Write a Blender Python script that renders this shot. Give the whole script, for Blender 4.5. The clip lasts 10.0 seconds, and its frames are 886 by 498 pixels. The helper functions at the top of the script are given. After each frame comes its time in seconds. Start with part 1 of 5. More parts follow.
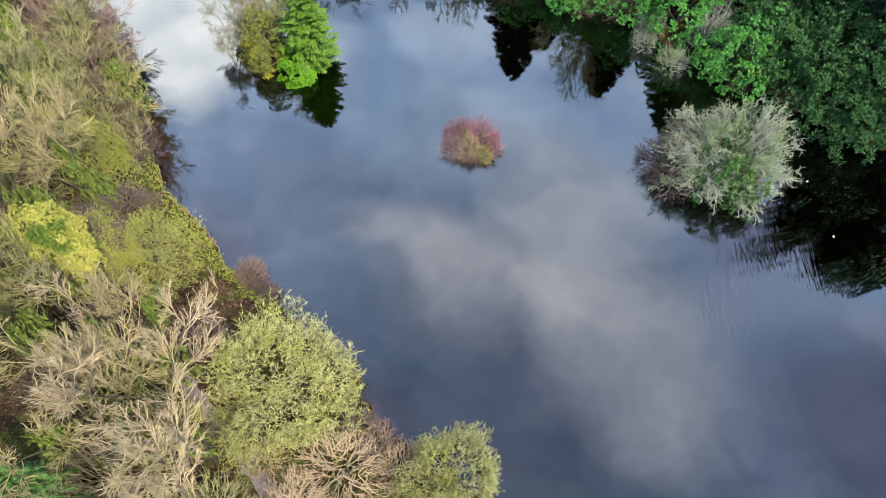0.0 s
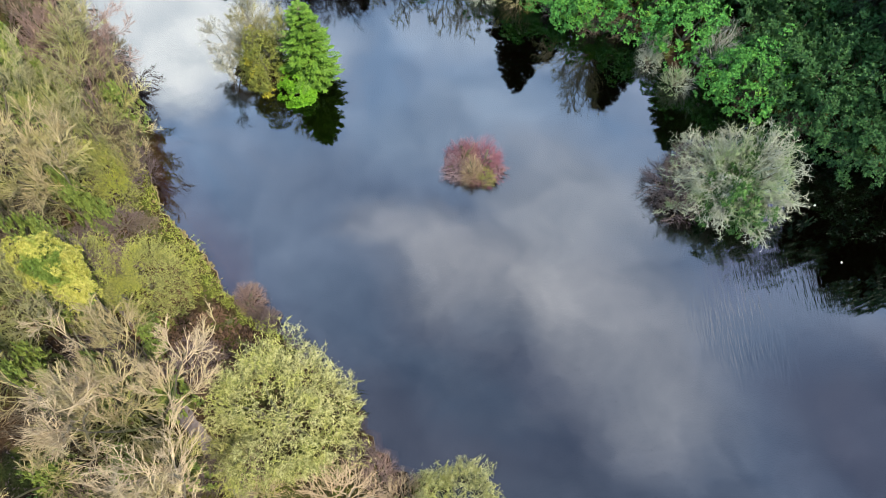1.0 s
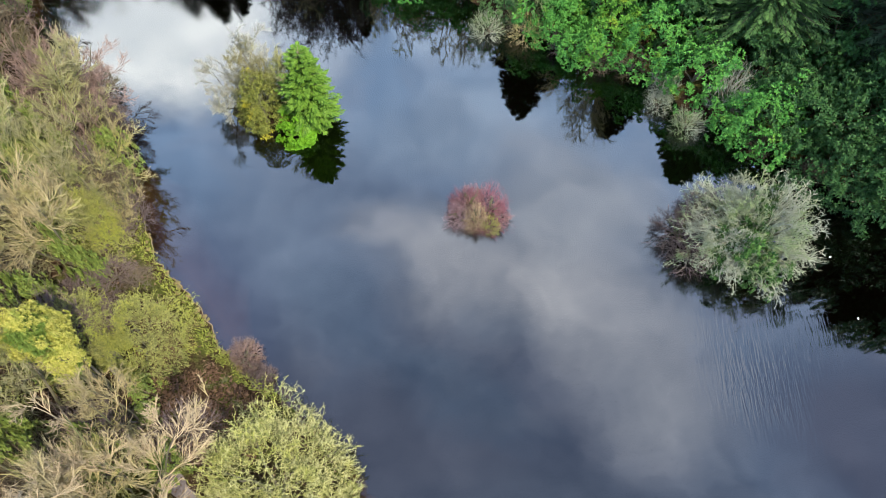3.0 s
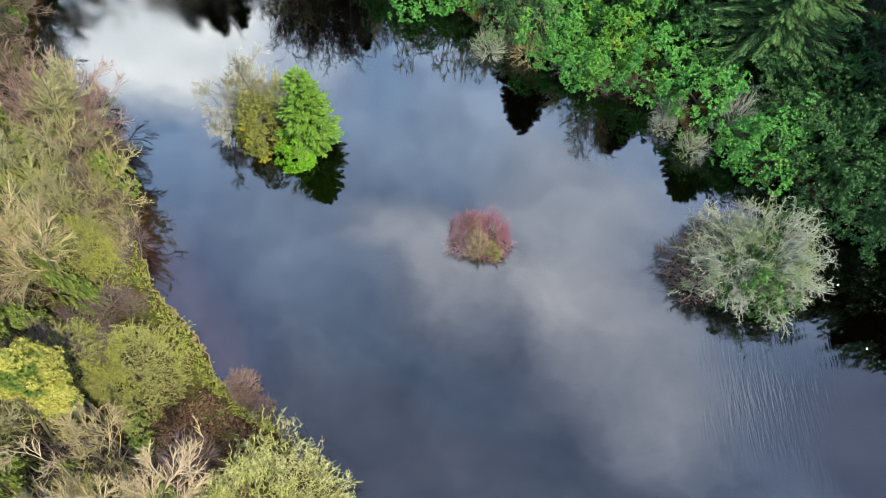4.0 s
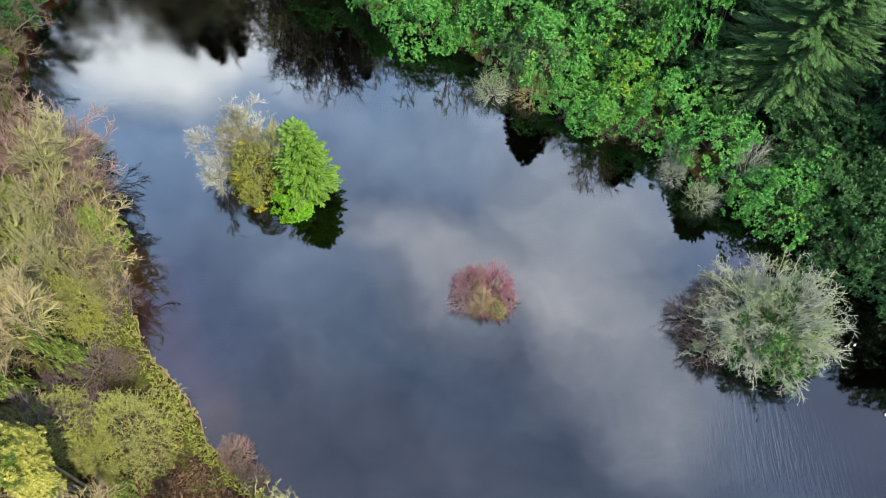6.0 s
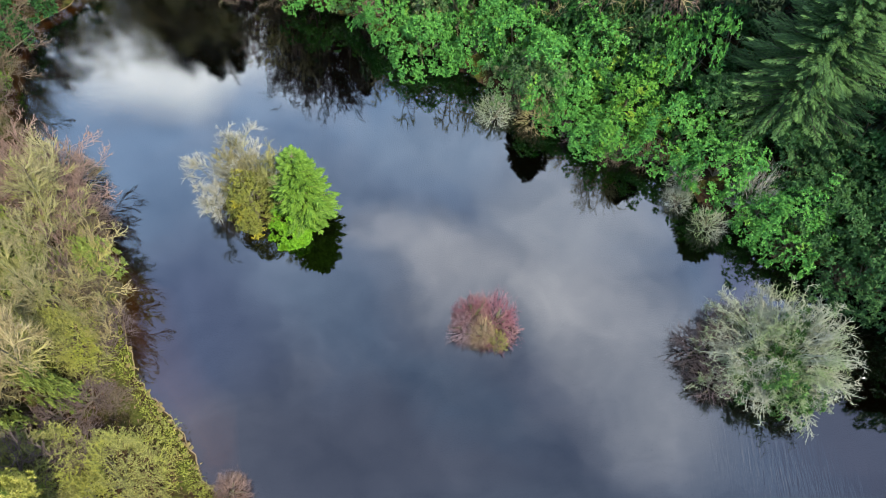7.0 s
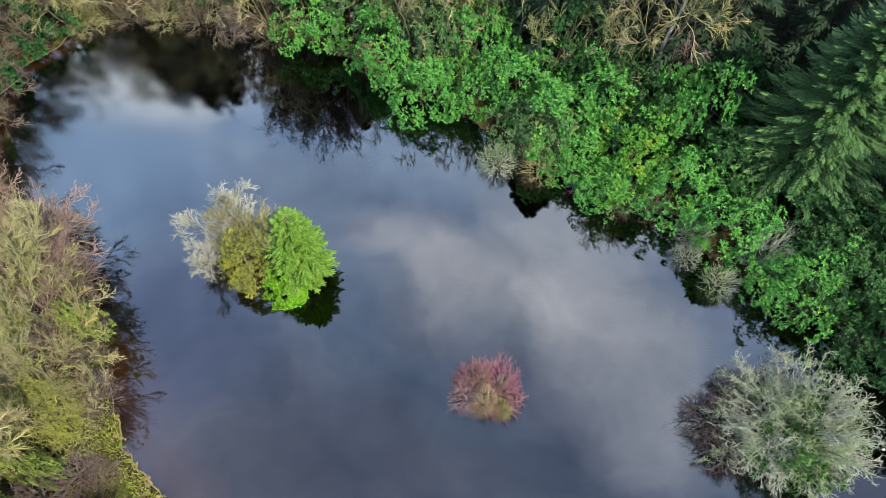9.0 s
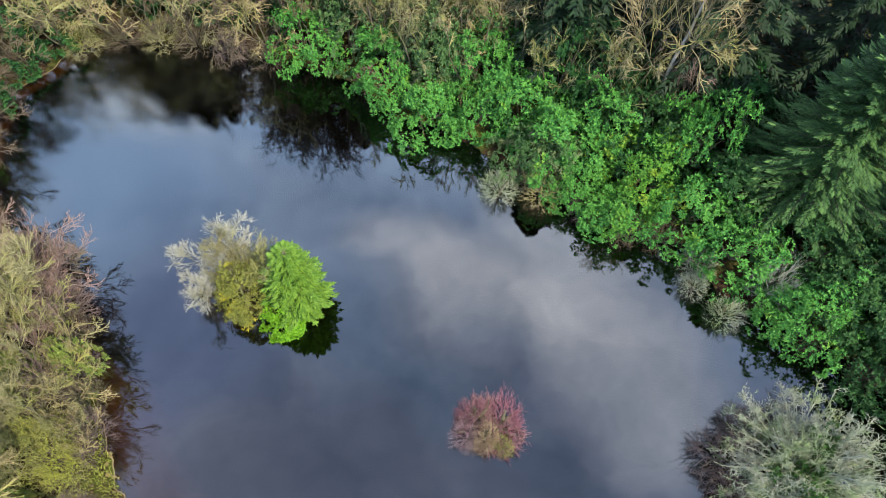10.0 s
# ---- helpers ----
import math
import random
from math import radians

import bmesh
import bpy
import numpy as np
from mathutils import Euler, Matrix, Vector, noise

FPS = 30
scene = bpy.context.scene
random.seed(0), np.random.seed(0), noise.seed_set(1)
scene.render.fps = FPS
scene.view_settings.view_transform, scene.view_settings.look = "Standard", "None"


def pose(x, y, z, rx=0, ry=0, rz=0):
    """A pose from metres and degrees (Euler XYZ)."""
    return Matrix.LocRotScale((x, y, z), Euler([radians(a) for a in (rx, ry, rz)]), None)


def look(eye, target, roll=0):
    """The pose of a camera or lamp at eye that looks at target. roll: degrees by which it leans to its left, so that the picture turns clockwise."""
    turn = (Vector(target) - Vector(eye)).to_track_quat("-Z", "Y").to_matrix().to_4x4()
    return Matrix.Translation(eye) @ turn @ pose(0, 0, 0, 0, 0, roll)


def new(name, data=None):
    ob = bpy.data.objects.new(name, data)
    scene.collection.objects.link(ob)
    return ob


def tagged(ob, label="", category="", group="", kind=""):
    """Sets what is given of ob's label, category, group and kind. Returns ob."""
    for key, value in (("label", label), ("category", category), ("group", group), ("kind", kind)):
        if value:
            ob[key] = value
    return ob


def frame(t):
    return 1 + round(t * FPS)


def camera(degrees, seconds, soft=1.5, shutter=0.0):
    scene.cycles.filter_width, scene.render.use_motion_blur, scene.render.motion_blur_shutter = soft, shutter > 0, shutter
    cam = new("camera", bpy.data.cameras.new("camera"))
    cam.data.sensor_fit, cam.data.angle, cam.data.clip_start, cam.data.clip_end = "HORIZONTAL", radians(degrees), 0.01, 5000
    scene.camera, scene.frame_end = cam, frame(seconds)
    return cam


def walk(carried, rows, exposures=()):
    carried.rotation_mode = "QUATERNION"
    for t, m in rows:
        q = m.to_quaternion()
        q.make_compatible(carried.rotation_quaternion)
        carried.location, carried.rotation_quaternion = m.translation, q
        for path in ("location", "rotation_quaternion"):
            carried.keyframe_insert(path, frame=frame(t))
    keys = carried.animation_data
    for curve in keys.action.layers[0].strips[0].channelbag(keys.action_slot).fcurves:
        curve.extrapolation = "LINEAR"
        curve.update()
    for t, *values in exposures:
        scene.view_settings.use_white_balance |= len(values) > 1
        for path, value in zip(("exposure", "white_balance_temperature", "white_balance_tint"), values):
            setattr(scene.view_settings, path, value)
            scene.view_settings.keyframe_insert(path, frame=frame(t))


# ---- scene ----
# ---- camera: a drone gliding forward over the pond, looking down ----
cam = camera(65.0, 10.0, 0.8)
# seconds, x, y, z, yaw, pitch, lean
ROWS = [
    (0.0, 0.000, 0.000, 40.000, 0.000, -61.829, -0.674),
    (0.5, -0.069, 0.866, 40.070, 0.020, -61.820, -0.750),
    (1.0, -0.134, 1.742, 40.136, 0.038, -61.807, -0.822),
    (1.5, -0.195, 2.627, 40.199, 0.057, -61.789, -0.890),
    (2.0, -0.254, 3.521, 40.258, 0.074, -61.766, -0.955),
    (2.5, -0.309, 4.423, 40.315, 0.091, -61.739, -1.015),
    (3.0, -0.362, 5.334, 40.370, 0.107, -61.707, -1.072),
    (3.5, -0.413, 6.254, 40.422, 0.123, -61.671, -1.124),
    (4.0, -0.461, 7.182, 40.472, 0.138, -61.630, -1.173),
    (4.5, -0.508, 8.118, 40.520, 0.152, -61.584, -1.218),
    (5.0, -0.554, 9.062, 40.567, 0.166, -61.534, -1.259),
    (5.5, -0.598, 10.014, 40.613, 0.179, -61.479, -1.297),
    (6.0, -0.641, 10.974, 40.658, 0.191, -61.420, -1.330),
    (6.5, -0.684, 11.941, 40.702, 0.203, -61.356, -1.360),
    (7.0, -0.727, 12.916, 40.746, 0.214, -61.287, -1.385),
    (7.5, -0.769, 13.897, 40.790, 0.224, -61.213, -1.407),
    (8.0, -0.812, 14.886, 40.834, 0.234, -61.135, -1.425),
    (8.5, -0.856, 15.882, 40.879, 0.243, -61.053, -1.439),
    (9.0, -0.900, 16.884, 40.924, 0.251, -60.966, -1.450),
    (9.5, -0.946, 17.893, 40.970, 0.259, -60.874, -1.456),
    (10.0, -0.993, 18.908, 41.018, 0.266, -60.777, -1.458),
]
walk(cam, [(t, pose(x, y, z, 90 + pitch, 0, yaw) @ pose(0, 0, 0, 0, 0, -lean)) for t, x, y, z, yaw, pitch, lean in ROWS])

# ---- light ----
SUN_FROM = Vector((0.42, -0.42, 0.80)).normalized()
scene.view_settings.exposure = 0.92


def node(tree, kind, **values):
    n = tree.nodes.new(kind)
    for k, v in values.items():
        n.inputs[k].default_value = v
    return n


def ramp(tree, source, stops):
    n = tree.nodes.new("ShaderNodeValToRGB")
    e = n.color_ramp.elements
    while len(e) < len(stops):
        e.new(0.5)
    for el, (p, c) in zip(e, stops):
        el.position = p
        el.color = (*c, 1) if len(c) == 3 else c
    tree.links.new(source, n.inputs[0])
    return n.outputs[0]


def mix(tree, fac, a, b, blend="MIX"):
    n = tree.nodes.new("ShaderNodeMix")
    n.data_type, n.blend_type = "RGBA", blend
    for socket, v in ((n.inputs[0], fac), (n.inputs[6], a), (n.inputs[7], b)):
        if hasattr(v, "links"):
            tree.links.new(v, socket)
        else:
            socket.default_value = (*v, 1) if isinstance(v, tuple) else v
    return n.outputs[2]


def maths(tree, op, a, b=0.0, c=0.0):
    n = tree.nodes.new("ShaderNodeMath")
    n.operation = op
    for socket, v in zip(n.inputs, (a, b, c)):
        if hasattr(v, "links"):
            tree.links.new(v, socket)
        else:
            socket.default_value = v
    return n.outputs[0]


def noise_tex(tree, vector, scale, detail=4.0, rough=0.55, distort=0.0):
    n = node(tree, "ShaderNodeTexNoise", Scale=scale, Detail=detail, Roughness=rough, Distortion=distort)
    if vector is not None:
        tree.links.new(vector, n.inputs["Vector"])
    return n.outputs["Fac"]


def build_world():
    world = bpy.data.worlds.new("sky")
    world.use_nodes = True
    scene.world = world
    t = world.node_tree
    t.nodes.clear()
    sky = t.nodes.new("ShaderNodeTexSky")
    sky.sky_type, sky.sun_disc = "NISHITA", False
    sky.sun_elevation = math.asin(SUN_FROM.z)
    sky.sun_rotation = math.atan2(SUN_FROM.x, SUN_FROM.y)
    coord = t.nodes.new("ShaderNodeTexCoord").outputs["Generated"]
    sep = t.nodes.new("ShaderNodeSeparateXYZ")
    t.links.new(coord, sep.inputs[0])
    up = maths(t, "MAXIMUM", sep.outputs["Z"], 0.12)
    comb = t.nodes.new("ShaderNodeCombineXYZ")
    t.links.new(maths(t, "DIVIDE", sep.outputs["X"], up), comb.inputs[0])
    t.links.new(maths(t, "DIVIDE", sep.outputs["Y"], up), comb.inputs[1])
    plane = comb.outputs[0]
    billow = noise_tex(t, plane, 3.6, 6, 0.55, 0.5)
    broad = noise_tex(t, plane, 1.3, 4, 0.5, 0.3)

    # ragged edges: the plane of the clouds is pushed about by two scales of noise
    def pushed(vector, scale, amount):
        n = node(t, "ShaderNodeTexNoise", Scale=scale, Detail=5.0, Roughness=0.55)
        t.links.new(vector, n.inputs["Vector"])
        off = t.nodes.new("ShaderNodeVectorMath")
        off.operation = "MULTIPLY_ADD"
        t.links.new(n.outputs["Color"], off.inputs[0])
        off.inputs[1].default_value, off.inputs[2].default_value = (amount, amount, 0), (-amount / 2, -amount / 2, 0)
        add = t.nodes.new("ShaderNodeVectorMath")
        t.links.new(vector, add.inputs[0])
        t.links.new(off.outputs[0], add.inputs[1])
        return add.outputs[0]

    ragged = pushed(pushed(plane, 2.2, 0.24), 7.0, 0.12)

    def cloud(under, u, v, wide, deep, turn, amount, colour, inner=0.25):
        """A cloud over the sky so far: an ellipse on the plane of the clouds, with soft ragged edges."""
        m = node(t, "ShaderNodeMapping", Location=(u, v, 0), Rotation=(0, 0, radians(turn)), Scale=(wide, deep, 1))
        m.vector_type = "TEXTURE"
        t.links.new(ragged, m.inputs["Vector"])
        size = t.nodes.new("ShaderNodeVectorMath")
        size.operation = "LENGTH"
        t.links.new(m.outputs[0], size.inputs[0])
        n = t.nodes.new("ShaderNodeMapRange")
        n.interpolation_type = "SMOOTHSTEP"
        t.links.new(size.outputs["Value"], n.inputs["Value"])
        for socket, value in zip(n.inputs[1:5], (inner, 1.0, amount, 0.0)):
            socket.default_value = value
        return mix(t, n.outputs["Result"], under, colour)

    # clear blue low down, a slate veil overhead, broken cloud between, and sunlit cumulus opposite the sun
    clear = mix(t, 0.75, mix(t, 1.0, sky.outputs[0], (0.12, 0.12, 0.12), "MULTIPLY"), (1.95, 2.60, 3.65))
    veil = ramp(t, broad, [(0.36, (0.72, 0.84, 1.22)), (0.64, (1.00, 0.98, 1.24))])
    high = ramp(t, maths(t, "ADD", sep.outputs["Z"], maths(t, "MULTIPLY", maths(t, "SUBTRACT", broad, 0.5), 0.16)), [(0.76, (0, 0, 0)), (0.95, (1, 1, 1))])
    base = mix(t, high, clear, veil)
    cover = ramp(t, billow, [(0.48, (0, 0, 0)), (0.66, (1, 1, 1))])
    base = mix(t, maths(t, "MULTIPLY", cover, 0.32), base, (2.5, 2.35, 2.55))
    SLATE, MAUVE, PALE_MAUVE, DUSK, HAZE, WHITE = (0.66, 1.00, 1.48), (0.84, 0.90, 1.22), (3.45, 3.20, 3.22), (0.80, 0.94, 1.55), (2.4, 2.75, 3.3), (5.7, 5.35, 5.0)
    base = cloud(base, -0.22, 0.58, 0.28, 0.24, 20, 0.75, (1.45, 1.72, 2.28))
    base = cloud(base, -0.40, 0.36, 0.20, 0.28, 0, 0.75, DUSK)
    base = cloud(base, -0.16, 0.20, 0.30, 0.16, 0, 0.85, MAUVE)
    base = cloud(base, 0.22, 0.12, 0.40, 0.14, 0, 0.75, (0.80, 0.92, 1.25))
    base = cloud(base, 0.66, 0.24, 0.26, 0.26, 0, 0.8, (0.62, 0.60, 0.86))
    base = cloud(base, 0.04, 0.80, 0.26, 0.14, 10, 0.6, HAZE)
    base = cloud(base, -0.02, 0.53, 0.18, 0.13, -30, 0.6, PALE_MAUVE, 0.05)
    base = cloud(base, -0.12, 0.58, 0.10, 0.07, -20, 0.5, (2.6, 2.5, 2.7))
    base = cloud(base, 0.17, 0.48, 0.31, 0.16, -12, 0.85, PALE_MAUVE, 0.05)
    base = cloud(base, 0.22, 0.64, 0.20, 0.20, 25, 0.72, (3.0, 2.9, 3.0))
    base = cloud(base, 0.32, 0.34, 0.19, 0.18, -25, 0.6, PALE_MAUVE, 0.05)
    base = cloud(base, 0.02, 0.31, 0.20, 0.085, -24, 0.46, SLATE)
    base = cloud(base, -0.16, 0.42, 0.13, 0.08, -40, 0.25, SLATE)
    base = cloud(base, 0.09, 0.40, 0.10, 0.05, -10, 0.22, SLATE)
    base = cloud(base, 0.50, 0.56, 0.12, 0.18, 0, 0.75, (1.20, 1.05, 1.65))
    base = cloud(base, -0.30, 0.92, 0.18, 0.12, 15, 0.5, (4.2, 4.2, 4.4))
    base = cloud(base, 0.10, 1.00, 0.30, 0.12, 0, 0.55, (3.4, 3.6, 4.0))
    base = cloud(base, -0.56, 1.05, 0.28, 0.30, 25, 1.0, WHITE, 0.55)
    wisps = ramp(t, noise_tex(t, ragged, 7.0, 7, 0.62), [(0.30, (0.66, 0.70, 0.76)), (0.72, (1.32, 1.28, 1.24))])
    colour = mix(t, 1.0, base, wisps, "MULTIPLY")
    bg = node(t, "ShaderNodeBackground", Strength=0.44)
    t.links.new(colour, bg.inputs[0])
    out = t.nodes.new("ShaderNodeOutputWorld")
    t.links.new(bg.outputs[0], out.inputs[0])


build_world()
sun_data = bpy.data.lights.new("sun", "SUN")
sun_data.energy, sun_data.angle, sun_data.color = 5.0, radians(1.0), (1.0, 0.90, 0.70)
sun = new("sun", sun_data)
sun.matrix_world = look(SUN_FROM * 200, (0, 0, 0))


# ---- materials ----
def material(name):
    m = bpy.data.materials.new(name)
    m.use_nodes = True
    t = m.node_tree
    t.nodes.clear()
    out = t.nodes.new("ShaderNodeOutputMaterial")
    return m, t, out


def bark(name, light, dark, moss, moss_amount=0.4, rough=0.85):
    """Twigs and branches: two tones of bark with patches of lichen and moss."""
    m, t, out = material(name)
    pos = t.nodes.new("ShaderNodeNewGeometry")
    isl = pos.outputs["Random Per Island"]
    tone = mix(t, maths(t, "ADD", maths(t, "MULTIPLY", isl, 0.6), maths(t, "MULTIPLY", noise_tex(t, pos.outputs["Position"], 0.9, 3), 0.4)), dark, light)
    patch = ramp(t, noise_tex(t, pos.outputs["Position"], 0.45, 4, 0.6), [(0.62 - 0.3 * moss_amount, (0, 0, 0)), (0.75 - 0.2 * moss_amount, (1, 1, 1))])
    tone = mix(t, maths(t, "MULTIPLY", patch, min(1.0, moss_amount * 1.4)), tone, moss)
    b = node(t, "ShaderNodeBsdfPrincipled", Roughness=rough, **{"Specular IOR Level": 0.25})
    t.links.new(tone, b.inputs["Base Color"])
    t.links.new(b.outputs[0], out.inputs[0])
    return m


def leaf(name, dark, mid, bright, accent=None, accent_at=0.66, rough=0.6, thin=0.12, patch_scale=0.35):
    """Leaves: a tone for each leaf, patches of fresher growth, a little light let through."""
    m, t, out = material(name)
    g = t.nodes.new("ShaderNodeNewGeometry")
    tone = ramp(t, g.outputs["Random Per Island"], [(0.0, dark), (0.5, mid), (1.0, bright)])
    patch = ramp(t, noise_tex(t, g.outputs["Position"], patch_scale, 4, 0.6), [(0.35, (0, 0, 0)), (0.68, (1, 1, 1))])
    tone = mix(t, maths(t, "MULTIPLY", patch, 0.55), tone, bright)
    if accent:
        spot = ramp(t, noise_tex(t, g.outputs["Position"], 0.5, 3, 0.5, 0.4), [(accent_at, (0, 0, 0)), (accent_at + 0.06, (1, 1, 1))])
        tone = mix(t, maths(t, "MULTIPLY", spot, 0.8), tone, accent)
    b = node(t, "ShaderNodeBsdfPrincipled", Roughness=rough, **{"Specular IOR Level": 0.22})
    t.links.new(tone, b.inputs["Base Color"])
    tr = node(t, "ShaderNodeBsdfTranslucent")
    t.links.new(tone, tr.inputs[0])
    mx = node(t, "ShaderNodeMixShader", Fac=thin)
    t.links.new(b.outputs[0], mx.inputs[1])
    t.links.new(tr.outputs[0], mx.inputs[2])
    t.links.new(mx.outputs[0], out.inputs[0])
    return m


BUFF = bark("buff_twigs", (0.380, 0.322, 0.176), (0.125, 0.096, 0.053), (0.210, 0.219, 0.046), 0.5)
PALE = bark("pale_twigs", (0.460, 0.373, 0.245), (0.179, 0.134, 0.084), (0.269, 0.251, 0.084), 0.38)
OLIVE = bark("olive_twigs", (0.300, 0.284, 0.152), (0.094, 0.085, 0.040), (0.188, 0.203, 0.044), 0.55)
SILVER_LIME = bark("lichened_sallow_twigs", (0.474, 0.464, 0.238), (0.243, 0.246, 0.083), (0.325, 0.328, 0.057), 0.5)
LIME_TWIG = bark("mossy_lime_twigs", (0.350, 0.350, 0.132), (0.164, 0.175, 0.042), (0.256, 0.275, 0.031), 0.6)
GREY_GREEN = bark("grey_lichened_twigs", (0.362, 0.376, 0.302), (0.140, 0.159, 0.111), (0.130, 0.196, 0.064), 0.58)
MOSS = bark("mossy_branches", (0.205, 0.203, 0.071), (0.075, 0.081, 0.028), (0.183, 0.203, 0.042), 0.6)
WHITE_GREY = bark("pale_grey_twigs", (0.37, 0.37, 0.32), (0.18, 0.18, 0.145), (0.20, 0.21, 0.13), 0.22)
PURPLE = bark("purple_brown_twigs", (0.143, 0.11, 0.105), (0.055, 0.039, 0.044), (0.088, 0.083, 0.039), 0.2)
PINK = bark("pinkish_buff_twigs", (0.245, 0.172, 0.148), (0.098, 0.062, 0.056), (0.176, 0.138, 0.096), 0.3)
ROSE = bark("rose_grey_stems", (0.300, 0.215, 0.235), (0.120, 0.072, 0.090), (0.36, 0.29, 0.27), 0.4)
RED = bark("red_stems", (0.205, 0.083, 0.108), (0.085, 0.034, 0.052), (0.245, 0.165, 0.135), 0.45)
REED = bark("dry_stems", (0.419, 0.323, 0.214), (0.221, 0.162, 0.092), (0.210, 0.185, 0.081), 0.2)
BROWN = bark("brown_twigs", (0.139, 0.110, 0.079), (0.040, 0.031, 0.021), (0.099, 0.104, 0.036), 0.4)
TRUNK = bark("grey_bark", (0.143, 0.127, 0.094), (0.055, 0.047, 0.033), (0.083, 0.099, 0.028), 0.5)
# shade put into the bark tone, so crowns mirrored in the pond look black
SHADE_TWIG = bark("shade_dark_twigs", (0.060, 0.055, 0.048), (0.025, 0.023, 0.020), (0.05, 0.06, 0.03), 0.3)
BIRCH = bark("birch_bark", (0.341, 0.33, 0.303), (0.165, 0.154, 0.132), (0.11, 0.11, 0.066), 0.2)

EVERGREEN = leaf("evergreen_leaves", (0.016, 0.086, 0.020), (0.042, 0.178, 0.035), (0.093, 0.266, 0.040), (0.141, 0.276, 0.030), 0.64, patch_scale=0.6)
# these two are the evergreen leaf darkened, conifer shade put into the colour
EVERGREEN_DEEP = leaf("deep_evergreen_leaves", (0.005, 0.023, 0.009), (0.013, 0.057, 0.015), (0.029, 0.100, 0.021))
EVERGREEN_SHADED = leaf("shaded_evergreen_leaves", (0.006, 0.026, 0.009), (0.017, 0.060, 0.017), (0.037, 0.101, 0.024))
EVERGREEN_YELLOW = leaf("yellow_green_leaves", (0.022, 0.091, 0.013), (0.049, 0.176, 0.021), (0.097, 0.229, 0.023), (0.158, 0.234, 0.021), 0.55)
EVERGREEN_GREY = leaf("olive_green_leaves", (0.022, 0.059, 0.021), (0.049, 0.113, 0.035), (0.088, 0.166, 0.055), (0.132, 0.160, 0.075), 0.55)
OLIVE_GREEN = leaf("mossy_green_leaves", (0.014, 0.052, 0.014), (0.038, 0.104, 0.022), (0.079, 0.162, 0.036), patch_scale=0.8)
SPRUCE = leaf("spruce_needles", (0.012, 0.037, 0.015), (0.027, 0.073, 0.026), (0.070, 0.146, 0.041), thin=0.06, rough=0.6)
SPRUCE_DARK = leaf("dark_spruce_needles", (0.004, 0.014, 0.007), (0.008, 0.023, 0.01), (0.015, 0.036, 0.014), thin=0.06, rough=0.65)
LIME_CONIFER = leaf("bright_conifer_needles", (0.031, 0.084, 0.009), (0.066, 0.146, 0.016), (0.132, 0.240, 0.029), thin=0.15, patch_scale=0.8)
LIME_LEAF = leaf("lime_leaves", (0.055, 0.171, 0.009), (0.097, 0.266, 0.012), (0.157, 0.329, 0.019), thin=0.25)
OLIVE_GOLD = leaf("olive_gold_leaves", (0.057, 0.074, 0.014), (0.115, 0.132, 0.026), (0.178, 0.188, 0.034), (0.322, 0.291, 0.020), 0.58, patch_scale=0.8)
GOLD = leaf("golden_foliage", (0.16, 0.20, 0.02), (0.30, 0.31, 0.05), (0.44, 0.40, 0.11), (0.04, 0.11, 0.015), 0.53, thin=0.2, patch_scale=1.1)
IVY = leaf("ivy_leaves", (0.054, 0.091, 0.020), (0.114, 0.160, 0.035), (0.183, 0.224, 0.049))
BRAMBLE = leaf("bramble_leaves", (0.032, 0.015, 0.011), (0.068, 0.037, 0.024), (0.103, 0.065, 0.037), (0.063, 0.073, 0.027), 0.6, rough=0.7)


def ground_material():
    m, t, out = material("leaf_litter_and_moss")
    g = t.nodes.new("ShaderNodeNewGeometry")
    pos = g.outputs["Position"]
    sep = t.nodes.new("ShaderNodeSeparateXYZ")
    t.links.new(pos, sep.inputs[0])
    fine = noise_tex(t, pos, 7.0, 6, 0.7)
    litter = ramp(t, fine, [(0.3, (0.011, 0.006, 0.004)), (0.5, (0.029, 0.019, 0.012)), (0.72, (0.065, 0.046, 0.029))])
    moss = ramp(t, fine, [(0.3, (0.019, 0.028, 0.007)), (0.7, (0.083, 0.094, 0.022))])
    where = ramp(t, noise_tex(t, pos, 0.5, 5, 0.6), [(0.45, (0, 0, 0)), (0.62, (1, 1, 1))])
    land = mix(t, where, litter, moss)
    # silt in the shallows; deep bed blackened for light the water absorbs
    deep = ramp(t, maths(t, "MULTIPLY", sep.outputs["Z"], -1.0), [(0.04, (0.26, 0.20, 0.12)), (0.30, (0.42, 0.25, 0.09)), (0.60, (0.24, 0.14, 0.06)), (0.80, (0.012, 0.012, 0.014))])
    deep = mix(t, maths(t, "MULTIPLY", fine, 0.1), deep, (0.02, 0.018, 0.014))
    # silt lies along the wooded bank alone; elsewhere the bed is blackened the same way
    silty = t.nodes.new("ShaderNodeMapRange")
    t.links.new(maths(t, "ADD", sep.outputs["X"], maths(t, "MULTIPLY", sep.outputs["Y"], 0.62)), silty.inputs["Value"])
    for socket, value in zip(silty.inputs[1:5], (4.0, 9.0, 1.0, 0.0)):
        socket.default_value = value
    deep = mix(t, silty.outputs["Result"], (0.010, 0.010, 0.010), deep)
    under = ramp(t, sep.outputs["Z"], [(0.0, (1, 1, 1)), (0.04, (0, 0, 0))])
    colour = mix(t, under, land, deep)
    b = node(t, "ShaderNodeBsdfPrincipled", Roughness=0.95, **{"Specular IOR Level": 0.0})
    t.links.new(colour, b.inputs["Base Color"])
    bump = node(t, "ShaderNodeBump", Strength=0.8, Distance=0.12)
    t.links.new(fine, bump.inputs["Height"])
    t.links.new(bump.outputs[0], b.inputs["Normal"])
    t.links.new(b.outputs[0], out.inputs[0])
    return m


